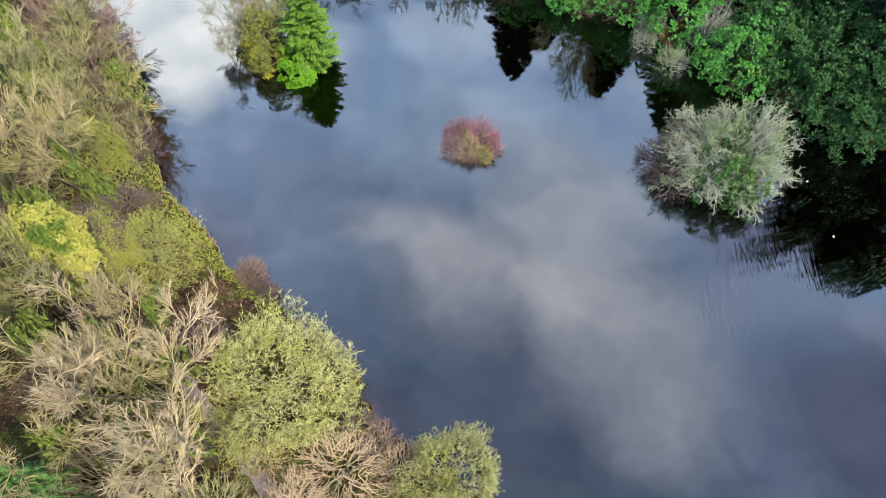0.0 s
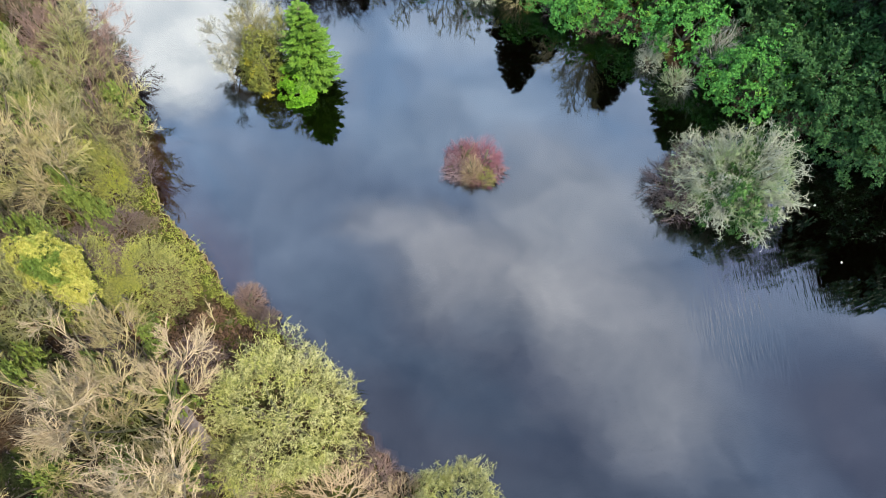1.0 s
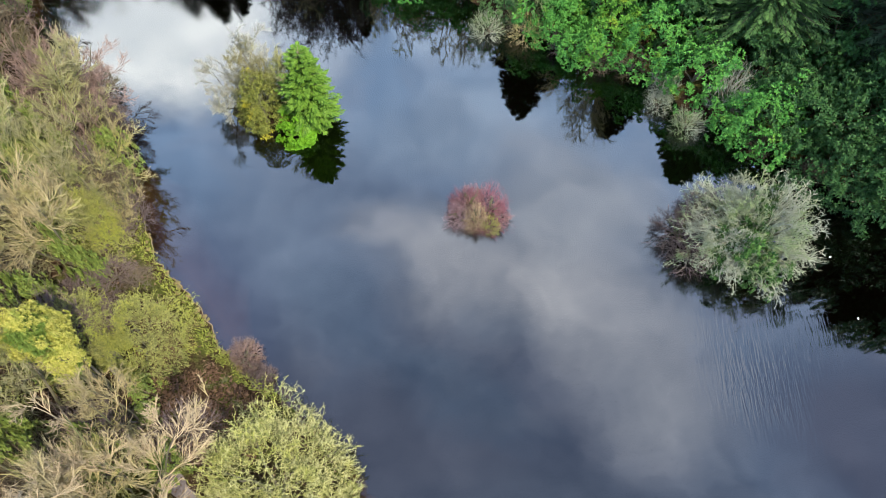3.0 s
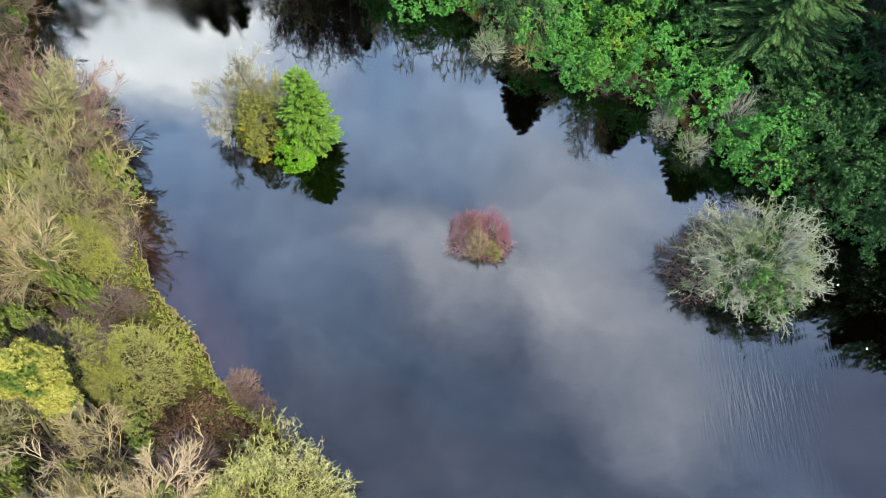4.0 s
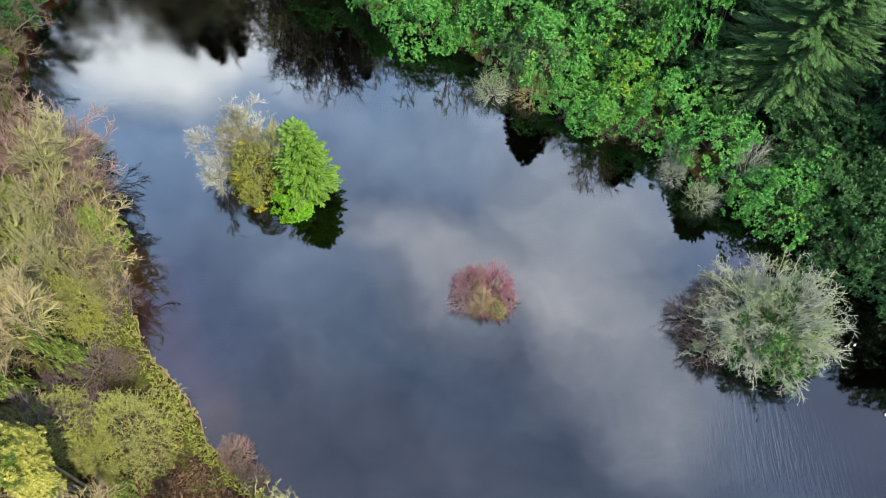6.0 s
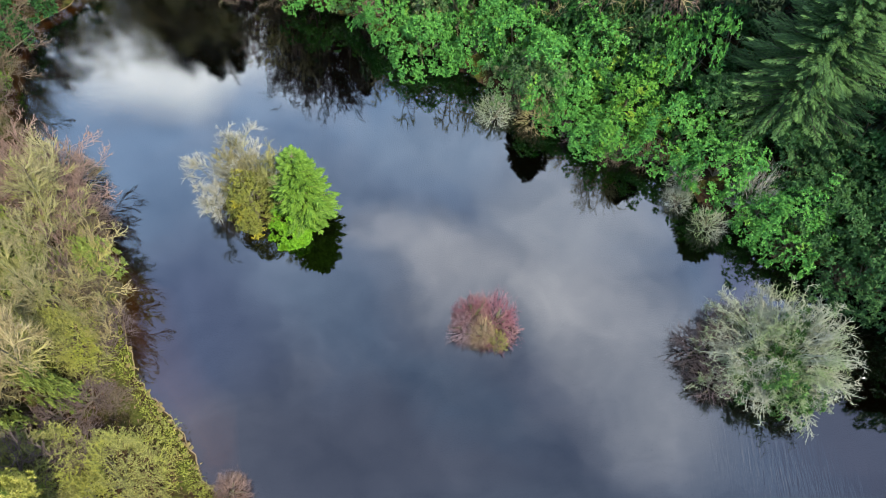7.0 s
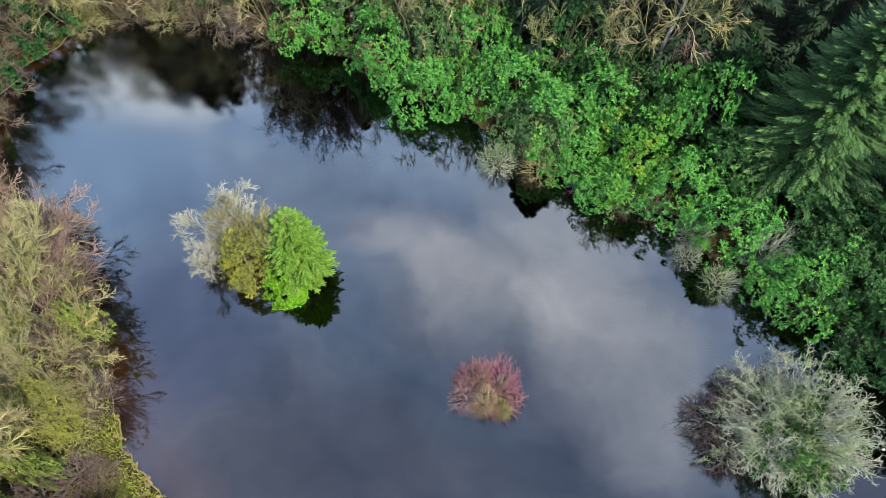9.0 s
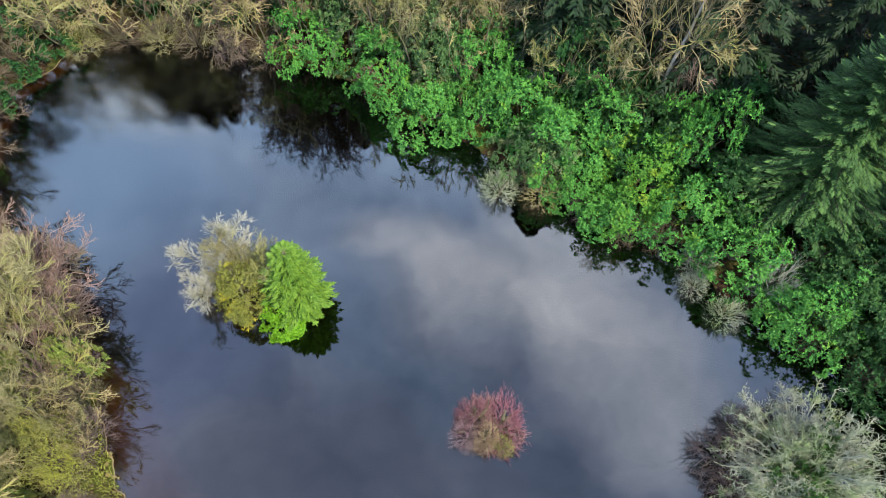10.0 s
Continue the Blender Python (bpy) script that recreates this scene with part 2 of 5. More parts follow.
def water_material():
    m, t, out = material("still_pond_water")
    g = t.nodes.new("ShaderNodeNewGeometry")
    pos = g.outputs["Position"]
    # gentle swell everywhere, wind ripples in two patches
    swell = noise_tex(t, pos, 0.5, 2, 0.5)
    mapping = node(t, "ShaderNodeMapping", Rotation=(0, 0, radians(12)), Scale=(6.5, 3.2, 1.0))
    t.links.new(pos, mapping.inputs["Vector"])
    ripple = noise_tex(t, mapping.outputs[0], 1.0, 3, 0.6, 0.4)
    def patch(x, y, r):
        d = t.nodes.new("ShaderNodeVectorMath")
        d.operation = "DISTANCE"
        t.links.new(pos, d.inputs[0])
        d.inputs[1].default_value = (x, y, 0)
        w = maths(t, "ADD", d.outputs["Value"], maths(t, "MULTIPLY", noise_tex(t, pos, 0.35, 3), 6.0))
        return maths(t, "SUBTRACT", 1.0, maths(t, "SMOOTH_MIN", maths(t, "DIVIDE", w, r + 3.0), 1.0, 0.3))
    lines_map = node(t, "ShaderNodeMapping", Rotation=(0, 0, radians(-8)), Scale=(5.2, 0.55, 1.0))
    t.links.new(pos, lines_map.inputs["Vector"])
    train = noise_tex(t, lines_map.outputs[0], 1.0, 2, 0.5, 0.5)
    windy = maths(t, "MAXIMUM", patch(-27, 55, 12), 0.0)
    breeze = maths(t, "MAXIMUM", patch(19.8, 19.6, 5.5), 0.0)
    h = maths(t, "ADD", maths(t, "MULTIPLY", swell, 0.014), maths(t, "MULTIPLY", maths(t, "MULTIPLY", ripple, windy), 0.10))
    h = maths(t, "ADD", h, maths(t, "MULTIPLY", maths(t, "MULTIPLY", train, breeze), 0.16))
    bump = node(t, "ShaderNodeBump", Strength=0.35, Distance=0.5)
    t.links.new(h, bump.inputs["Height"])
    gloss = node(t, "ShaderNodeBsdfGlossy", Roughness=0.025, Color=(0.80, 0.91, 1.0, 1))
    t.links.new(bump.outputs[0], gloss.inputs["Normal"])
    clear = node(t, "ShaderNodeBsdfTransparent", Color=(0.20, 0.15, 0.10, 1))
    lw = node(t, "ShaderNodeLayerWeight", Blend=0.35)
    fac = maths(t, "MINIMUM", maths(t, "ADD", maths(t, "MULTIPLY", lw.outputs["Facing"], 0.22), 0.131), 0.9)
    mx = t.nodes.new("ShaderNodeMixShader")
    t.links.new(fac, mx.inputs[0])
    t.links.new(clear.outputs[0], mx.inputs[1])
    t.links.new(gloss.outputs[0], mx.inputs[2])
    t.links.new(mx.outputs[0], out.inputs[0])
    return m


def plain_rough(name, a, b_, scale):
    m, t, out = material(name)
    g = t.nodes.new("ShaderNodeNewGeometry")
    f = noise_tex(t, g.outputs["Position"], scale, 6, 0.65)
    b = node(t, "ShaderNodeBsdfPrincipled", Roughness=0.9)
    t.links.new(ramp(t, f, [(0.3, a), (0.7, b_)]), b.inputs["Base Color"])
    bump = node(t, "ShaderNodeBump", Strength=0.6, Distance=0.05)
    t.links.new(f, bump.inputs["Height"])
    t.links.new(bump.outputs[0], b.inputs["Normal"])
    t.links.new(b.outputs[0], out.inputs[0])
    return m


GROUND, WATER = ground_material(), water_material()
PATH = plain_rough("trodden_path", (0.073, 0.059, 0.062), (0.131, 0.112, 0.115), 5.0)
STONE = plain_rough("mossy_stone", (0.06, 0.065, 0.016), (0.19, 0.135, 0.06), 6.0)

# ---- ground and water ----
SHORE_NEAR = [(3.4, 4.8), (0.2, 7.6), (-3.4, 10.3), (-5.6, 13.4), (-9.2, 16.7), (-11.4, 18.1), (-13.8, 19.9), (-15.2, 21.8), (-17.0, 23.7),
              (-19.2, 26.2), (-20.9, 29.6), (-22.8, 33.4), (-25.2, 37.6), (-27.6, 41.0), (-31.8, 43.0), (-33.6, 46.4), (-34.2, 50.2), (-34.0, 54.8), (-31.0, 58.4)]
SHORE_FAR = [(-27.8, 60.2), (-23.6, 60.0), (-18.9, 59.3), (-14.2, 58.2), (-9.0, 56.4), (-5.4, 53.4), (-0.7, 51.6), (3.2, 48.2), (6.2, 47.0),
             (9.5, 44.2), (12.4, 43.8), (15.4, 42.2), (16.4, 39.4), (18.4, 38.0), (20.6, 36.4), (23.2, 35.2), (27.0, 32.0), (31.0, 29.4)]
SHORE_OUT = [(38.0, 28.0), (50.0, 25.0), (62.0, 8.0), (56.0, -16.0), (30.0, -26.0), (13.0, -13.0), (7.0, 1.0)]
SHORE = np.array(SHORE_NEAR + SHORE_FAR + SHORE_OUT)


def wobble(x, y, scale, seed):
    """Smooth uneven heights from a few crossed waves."""
    r = np.random.RandomState(seed)
    z = np.zeros_like(x)
    for k in range(7):
        a, f, ph = r.uniform(0, 6.283), scale * r.uniform(0.5, 2.2), r.uniform(0, 6.283)
        z += np.sin((x * np.cos(a) + y * np.sin(a)) * f + ph) / (1 + k * 0.4)
    return z / 3.0


def to_shore(x, y):
    """Metres to the water's edge: positive on land, negative over the pond."""
    x, y = np.asarray(x, float), np.asarray(y, float)
    best = np.full(x.shape, 1e9)
    inside = np.zeros(x.shape, bool)
    for (ax, ay), (bx, by) in zip(SHORE, np.roll(SHORE, -1, 0)):
        ux, uy = bx - ax, by - ay
        s = np.clip(((x - ax) * ux + (y - ay) * uy) / (ux * ux + uy * uy), 0, 1)
        best = np.minimum(best, np.hypot(x - ax - s * ux, y - ay - s * uy))
        cross = (ay > y) != (by > y)
        inside ^= cross & (x < ax + (y - ay) * ux / np.where(abs(uy) < 1e-9, 1e-9, uy))
    return np.where(inside, -best, best)


ISLETS = ((-14.0, 38.4, 2.8), (-11.0, 37.8, 2.5), (19.0, 27.5, 2.0), (1.8, 29.4, 1.0))


def ground_z(x, y):
    x, y = np.asarray(x, float), np.asarray(y, float)
    d = to_shore(x, y) + 0.35 * wobble(x, y, 0.9, 3)
    land = 0.30 * np.tanh(np.maximum(d, 0) / 0.5) + 1.5 * (1 - np.exp(-np.maximum(d, 0) / 7.0)) + 0.16 * wobble(x, y, 0.7, 5) * np.clip(d / 2, 0, 1)
    shelf = np.clip((38 - y) / 6, 0, 1) * np.clip((-x - 8) / 5, 0, 1)
    bed = (0.75 * shelf - 2.1) * (1 - np.exp(np.minimum(d, 0) / (3.0 + 1.5 * shelf))) - (1.1 - 1.04 * shelf) * np.tanh(np.maximum(-d, 0) / 0.3)
    z = np.where(d > 0, land, bed)
    for ix, iy, r in ISLETS:
        q = np.hypot(x - ix, y - iy) / r
        z = np.maximum(z, 0.25 - 4.0 * np.maximum(q - 0.6, 0) ** 1.5)
    return z


def gz(x, y):
    return float(ground_z(np.array([x]), np.array([y]))[0])


def link_mesh(name, verts, faces, mat, parent=None, label="", smooth=False):
    me = bpy.data.meshes.new(name)
    me.from_pydata([tuple(v) for v in verts], [], faces)
    me.materials.append(mat)
    if smooth:
        me.polygons.foreach_set("use_smooth", [True] * len(me.polygons))
    me.update()
    ob = new(name, me)
    ob.parent = parent
    if label:
        tagged(ob, label)
    return ob


def build_ground():
    fine = np.arange(-48, 72.01, 1.0)
    grow = np.cumsum(1.2 * 1.32 ** np.arange(24))
    xs = np.concatenate([-48 - grow[::-1], fine, 72 + grow])
    ys = np.concatenate([-40 - grow[::-1], np.arange(-40, 90.01, 1.0), 90 + grow])
    X, Y = np.meshgrid(xs, ys)
    Z = ground_z(X.ravel(), Y.ravel())
    nx, ny = len(xs), len(ys)
    i = (np.arange(ny - 1)[:, None] * nx + np.arange(nx - 1)[None, :]).ravel()
    faces = np.stack([i, i + 1, i + nx + 1, i + nx], 1)
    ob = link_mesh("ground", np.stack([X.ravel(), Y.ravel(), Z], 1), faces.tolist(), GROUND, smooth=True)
    tagged(ob, "brown leaf litter, moss and muddy pond bed", "ground", kind="structure")


def build_water():
    verts = [(-40, -30, 0), (66, -30, 0), (66, 66, 0), (-40, 66, 0)]
    ob = link_mesh("water", verts, [(0, 1, 2, 3)], WATER)
    tagged(ob, "still dark pond water mirroring a cloudy sky", "pond water", kind="structure")


def build_path():
    """A trodden path along the bank, laid just over the ground."""
    line = [(-3.0, -6.0), (-4.4, -1.5), (-6.5, 2.5), (-9.0, 5.9), (-11.0, 8.0), (-12.6, 9.8), (-14.4, 11.6), (-15.9, 13.6), (-17.6, 16.4), (-20.2, 19.2), (-23.6, 22.5)]
    verts, faces = [], []
    steps = 8
    pts = [Vector((*a, 0)).lerp(Vector((*b, 0)), k / steps) for a, b in zip(line, line[1:]) for k in range(steps)]
    for k, p in enumerate(pts[:-1]):
        d = (pts[k + 1] - p).normalized()
        side = Vector((-d.y, d.x, 0))
        for s in (-0.42, -0.16, 0.16, 0.42):
            q = p + side * (s + 0.08 * math.sin(k * 1.7 + s * 5))
            verts.append((q.x, q.y, gz(q.x, q.y) + 0.03 - 0.02 * abs(s)))
    for k in range(len(pts) - 2):
        for j in range(3):
            a = k * 4 + j
            faces.append((a, a + 1, a + 5, a + 4))
    ob = link_mesh("footpath", verts, faces, PATH, smooth=True)
    tagged(ob, "narrow greyish trodden earth footpath along the bank", "path", kind="structure")


build_ground()
build_water()
build_path()


# ---- plant builders ----
def unit(v):
    return v / np.maximum(np.linalg.norm(v, axis=-1, keepdims=True), 1e-9)


class Geo:
    """Gathers tubes and leaves into one mesh."""

    def __init__(self):
        self.v, self.f, self.n = [], [], 0

    def tubes(self, P, R, sides=3):
        """Tapered tubes along polylines P (n, k, 3) with radii R (n, k); the last point is a tip."""
        n, k, _ = P.shape
        d = unit(np.gradient(P, axis=1))
        ref = np.where(abs(d[..., 2:3]) > 0.9, np.array([1.0, 0, 0]), np.array([0, 0, 1.0]))
        a = unit(np.cross(d, ref))
        b = np.cross(d, a)
        ang = np.arange(sides) * 2 * math.pi / sides
        ring = P[:, :-1, None] + R[:, :-1, None, None] * (a[:, :-1, None] * np.cos(ang)[:, None] + b[:, :-1, None] * np.sin(ang)[:, None])
        per = (k - 1) * sides + 1
        verts = np.concatenate([ring.reshape(n, -1, 3), P[:, -1:]], 1)
        faces = []
        for j in range(k - 2):
            for s in range(sides):
                s2 = (s + 1) % sides
                faces.append((j * sides + s, j * sides + s2, (j + 1) * sides + s2, (j + 1) * sides + s))
        quads = np.array(faces, int).reshape(-1, 4)
        tip = np.array([((k - 2) * sides + s, (k - 2) * sides + (s + 1) % sides, per - 1) for s in range(sides)])
        off = self.n + np.arange(n)[:, None, None] * per
        self.v.append(verts.reshape(-1, 3))
        if len(quads):
            self.f += (quads[None] + off).reshape(-1, 4).tolist()
        self.f += (tip[None] + off).reshape(-1, 3).tolist()
        self.n += n * per

    def leaves(self, C, axis, normal, L, W, fold=0.25):
        """Leaves folded along the midrib: from C along axis, L long and W wide."""
        axis = unit(axis)
        side = unit(np.cross(axis, normal))
        up = np.cross(side, axis)
        L, W = np.broadcast_to(L, len(C))[:, None], np.broadcast_to(W, len(C))[:, None]
        mid = C + axis * L * 0.5
        verts = np.stack([C, mid + side * W / 2 + up * W * fold, C + axis * L, mid - side * W / 2 + up * W * fold], 1)
        off = self.n + np.arange(len(C))[:, None] * 4
        self.v.append(verts.reshape(-1, 3))
        self.f += (off + np.array([[0, 1, 2]])).tolist()
        self.f += (off + np.array([[0, 2, 3]])).tolist()
        self.n += 4 * len(C)

    def blades(self, C, axis, normal, L, W):
        """Small leaves of one face: broad near the stalk, drawn out to a tip."""
        axis = unit(axis)
        side = unit(np.cross(axis, normal))
        L, W = np.broadcast_to(L, len(C))[:, None], np.broadcast_to(W, len(C))[:, None]
        low = C + axis * L * 0.12
        verts = np.stack([low + side * W / 2, C + axis * L, low - side * W / 2], 1)
        off = self.n + np.arange(len(C))[:, None] * 3
        self.v.append(verts.reshape(-1, 3))
        self.f += (off + np.array([[0, 1, 2]])).tolist()
        self.n += 3 * len(C)

    def join(self, other):
        """Takes in another's tubes and leaves."""
        self.v += other.v
        self.f += [tuple(i + self.n for i in f) for f in other.f]
        self.n += other.n

    def mesh(self, name, mat):
        me = bpy.data.meshes.new(name)
        me.from_pydata(np.concatenate(self.v).tolist(), [], self.f)
        me.materials.append(mat)
        me.update()
        return me


def lines(r, start, d, length, radius, k, bend, up=0.0, droop=0.0):
    """Wandering polylines from start along d."""
    n = len(start)
    P, R = np.empty((n, k + 1, 3)), np.empty((n, k + 1))
    p, d = start.copy(), unit(d)
    P[:, 0], R[:, 0] = p, radius
    for j in range(k):
        d = unit(d + r.normal(0, bend, (n, 3)) + np.array([0, 0, up - droop * j / k]))
        p = p + d * (length / k)[:, None]
        P[:, j + 1] = p
        R[:, j + 1] = radius * (1 - 0.75 * (j + 1) / k)
    return P, R


def offshoots(r, P, R, n, lo, hi, spread, ratio, thin=0.6):
    """Starts, ways, lengths and radii of n side branches on each polyline."""
    m, k, _ = P.shape
    who = np.repeat(np.arange(m), n)
    u = r.uniform(lo, hi, m * n) * (k - 1)
    j = np.minimum(u.astype(int), k - 2)
    w = (u - j)[:, None]
    start = P[who, j] * (1 - w) + P[who, j + 1] * w
    d = unit(P[who, j + 1] - P[who, j])
    perp = unit(np.cross(d, r.normal(0, 1, d.shape)))
    a = r.normal(spread, spread * 0.25, len(who))[:, None]
    way = d * np.cos(a) + perp * np.sin(a)
    length = np.linalg.norm(np.diff(P, axis=1), axis=2).sum(1)[who] * ratio * (1.15 - 0.55 * u / (k - 1)) * r.uniform(0.7, 1.3, len(who))
    radius = (R[who, j] * (1 - w[:, 0]) + R[who, j + 1] * w[:, 0]) * thin
    return start, way, length, radius


def bare_tree(seed, h=11.0, stems=3, lean=0.35, counts=(6, 7, 8, 5), thick=0.14, twig=0.0125, droop=0.0, up=0.10):
    """A leafless broadleaf: trunk, limbs, and the crown of branches and twigs."""
    r = np.random.RandomState(seed)
    az = r.uniform(0, 6.283) + np.arange(stems) * 6.283 / stems + r.normal(0, 0.4, stems)
    d = np.stack([np.cos(az) * lean, np.sin(az) * lean, np.ones(stems)], 1)
    trunk, crown = Geo(), Geo()
    P, R = lines(r, np.zeros((stems, 3)), d, r.uniform(0.75, 1.0, stems) * h * 0.92, np.full(stems, thick), 8, 0.09, 0.03)
    trunk.tubes(P, R, 6)
    s = offshoots(r, P, R, counts[0], 0.22, 0.97, 0.8, 0.44)
    P1, R1 = lines(r, *s, 7, 0.18, up, droop)
    limbs = []
    for k in range(len(P1)):
        g = Geo()
        g.tubes(P1[k:k + 1], np.maximum(R1[k:k + 1] * 0.8, 0.022), 4)
        limbs.append(g)
    s = offshoots(r, P1, R1, counts[1], 0.15, 1.0, 0.62, 0.52, 0.6)
    P2, R2 = lines(r, *s, 5, 0.2, up, droop)
    crown.tubes(P2, np.maximum(R2, twig * 1.45), 3)
    s = offshoots(r, P2, R2, counts[2], 0.1, 1.0, 0.5, 0.62, 0.6)
    P3, R3 = lines(r, *s, 3, 0.2, up, droop * 1.4)
    crown.tubes(P3, np.maximum(R3, twig), 3)
    s = offshoots(r, P3, R3, counts[3], 0.1, 1.0, 0.45, 0.55, 0.7)
    P4, R4 = lines(r, *s, 1, 0.18, up, droop * 1.5)
    crown.tubes(P4, np.maximum(R4, twig * 0.8), 3)
    return trunk, crown, limbs


def dome_points(r, n, R, H, bumps, low=-0.05, edge=0.72):
    """Ways and lumpy radii over a dome with an uneven outline."""
    z = r.uniform(low, 1, n)
    a = r.uniform(0, 6.283, n)
    s = np.sqrt(np.maximum(0, 1 - z * z))
    d = np.stack([s * np.cos(a), s * np.sin(a), z], 1)
    lump = np.ones(n)
    for c, g in bumps:
        lump += g * np.maximum(0, (d @ c - edge) / (1 - edge)) ** 1.2
    return d, d * lump[:, None] * np.array([R, R, H])


def make_bumps(r, n=14, size=0.22):
    c = unit(r.normal(0, 1, (n, 3)) * [1, 1, 0.8] + [0, 0, 0.3])
    return [(c[k], r.uniform(-size, size)) for k in range(n)]


def dome_shrub(seed, R=4.5, H=4.8, branches=600, twigs=6, twig_len=0.8, twig=0.017, stems=14, core=0.35, fork=2, lumps=14, lump=0.22, edge=0.72, rim=0.62, scatter_in=0.12):
    """A many-stemmed leafless shrub, its twigs thick over a lumpy dome."""
    r = np.random.RandomState(seed)
    bumps = make_bumps(r, lumps, lump)
    trunk, crown, inner = Geo(), Geo(), Geo()
    d, e = dome_points(r, stems, R * 0.75, H * 0.75, bumps, 0.15)
    e = e * r.uniform(0.8, 1.05, (stems, 1))
    u = np.linspace(0, 1, 6)[None, :, None]
    P = e[:, None] * u * np.array([1, 1, 1]) + np.array([0, 0, 1.0]) * (H * 0.16) * np.sin(u * 3.14) + r.normal(0, 0.1, (stems, 6, 3)) * u
    trunk = []
    for k in range(stems):
        trunk.append(Geo())
        trunk[k].tubes(P[k:k + 1], np.linspace(0.1, 0.03, 6)[None], 5)
    d, e = dome_points(r, branches, R, H, bumps, -0.05, edge)
    s = e * r.uniform(core, rim, (branches, 1)) + r.normal(0, scatter_in * R, (branches, 3)) * [1, 1, 0.6]
    s[:, 2] = np.maximum(s[:, 2], 0.05)
    e = e * r.uniform(0.72, 0.98, (branches, 1)) + r.normal(0, 0.05 * R, (branches, 3))
    e[:, 2] = np.maximum(e[:, 2], 0.1)
    m = (s + e) / 2 + r.normal(0, 0.05 * R, (branches, 3)) + [0, 0, 0.03 * H]
    P = np.stack([s, m, e], 1)
    if fork > 1:
        P = np.stack([s, (s + m) / 2 + r.normal(0, 0.02 * R, (branches, 3)), m, (m + e) / 2 + r.normal(0, 0.02 * R, (branches, 3)), e], 1)
    rad = r.uniform(1.2, 2.4, branches)[:, None] * twig * np.linspace(1, 0.5, P.shape[1])
    inner.tubes(P, rad, 3)
    st, way, le, ra = offshoots(r, P, rad, twigs, 0.3, 1.0, 0.65, 0.5, 0.8)
    way = unit(way + 0.35 * unit(st + [0, 0, 0.3 * H]))
    P2, R2 = lines(r, st, way, r.uniform(0.5, 1.2, len(st)) * twig_len, np.maximum(ra, twig * 0.8), 1, 0.15, 0.12)
    crown.tubes(P2, np.maximum(R2, twig * 0.8), 3)
    st, way, le, ra = offshoots(r, P2, R2, fork, 0.3, 1.0, 0.6, 0.55, 0.8)
    P3, R3 = lines(r, st, way, le, np.maximum(ra, twig * 0.7), 1, 0.2, 0.1)
    crown.tubes(P3, np.maximum(R3, twig * 0.7), 3)
    return trunk, crown, inner


def tufted_shrub(seed, R=4.2, H=4.0, lift=1.2, tufts=105, twigs=24, twig_len=0.9, twig=0.013, stems=16, lump=0.34):
    """A leafless shrub of many separate brooms of twigs, lifted clear of the water on arching stems."""
    r = np.random.RandomState(seed)
    bumps = make_bumps(r, 40, lump)
    trunk, crown, inner = Geo(), Geo(), Geo()
    d, e = dome_points(r, tufts, R, H, bumps, -0.12, 0.85)
    e = e * r.uniform(0.62, 1.0, (tufts, 1)) + [0, 0, lift]
    e[:, 2] = np.maximum(e[:, 2], 0.5)
    root = r.normal(0, 0.35, (tufts, 3)) * [1, 1, 0]
    u = np.linspace(0, 1, 6)[None, :, None]
    P = root[:, None] * (1 - u) + e[:, None] * u + np.array([0, 0, 1.0]) * 0.14 * H * np.sin(u * 3.14) + r.normal(0, 0.09, (tufts, 6, 3)) * np.sin(u * 3.14)
    trunk = []
    for k in range(stems):
        trunk.append(Geo())
        trunk[k].tubes(P[k:k + 1], np.linspace(0.09, 0.02, 6)[None], 5)
    rad = r.uniform(0.8, 1.3, (tufts, 1)) * np.linspace(0.05, 0.016, 6)
    inner.tubes(P[stems:], rad[stems:], 4)
    st, way, le, ra = offshoots(r, P, rad, 9, 0.55, 1.0, 0.75, 0.22, 0.6)
    P1, R1 = lines(r, st, way + 0.35 * d[np.repeat(np.arange(tufts), 9)], r.uniform(0.7, 1.3, len(st)) * twig_len, np.maximum(ra, twig * 1.4), 3, 0.42, 0.06)
    inner.tubes(P1, R1, 3)
    st, way, le, ra = offshoots(r, P1, R1, max(2, twigs // 6), 0.15, 1.0, 0.6, 0.6, 0.8)
    P2, R2 = lines(r, st, way, r.uniform(0.5, 1.1, len(st)) * twig_len * 0.7, np.maximum(ra, twig), 2, 0.45, 0.1)
    crown.tubes(P2, np.maximum(R2, twig * 0.8), 3)
    st, way, le, ra = offshoots(r, P2, R2, 3, 0.2, 1.0, 0.6, 0.6, 0.8)
    P3, R3 = lines(r, st, way, r.uniform(0.4, 1.1, len(st)) * twig_len * 0.3, np.maximum(ra, twig * 0.7), 1, 0.2, 0.1)
    crown.tubes(P3, np.maximum(R3, twig * 0.7), 3)
    return trunk, crown, inner


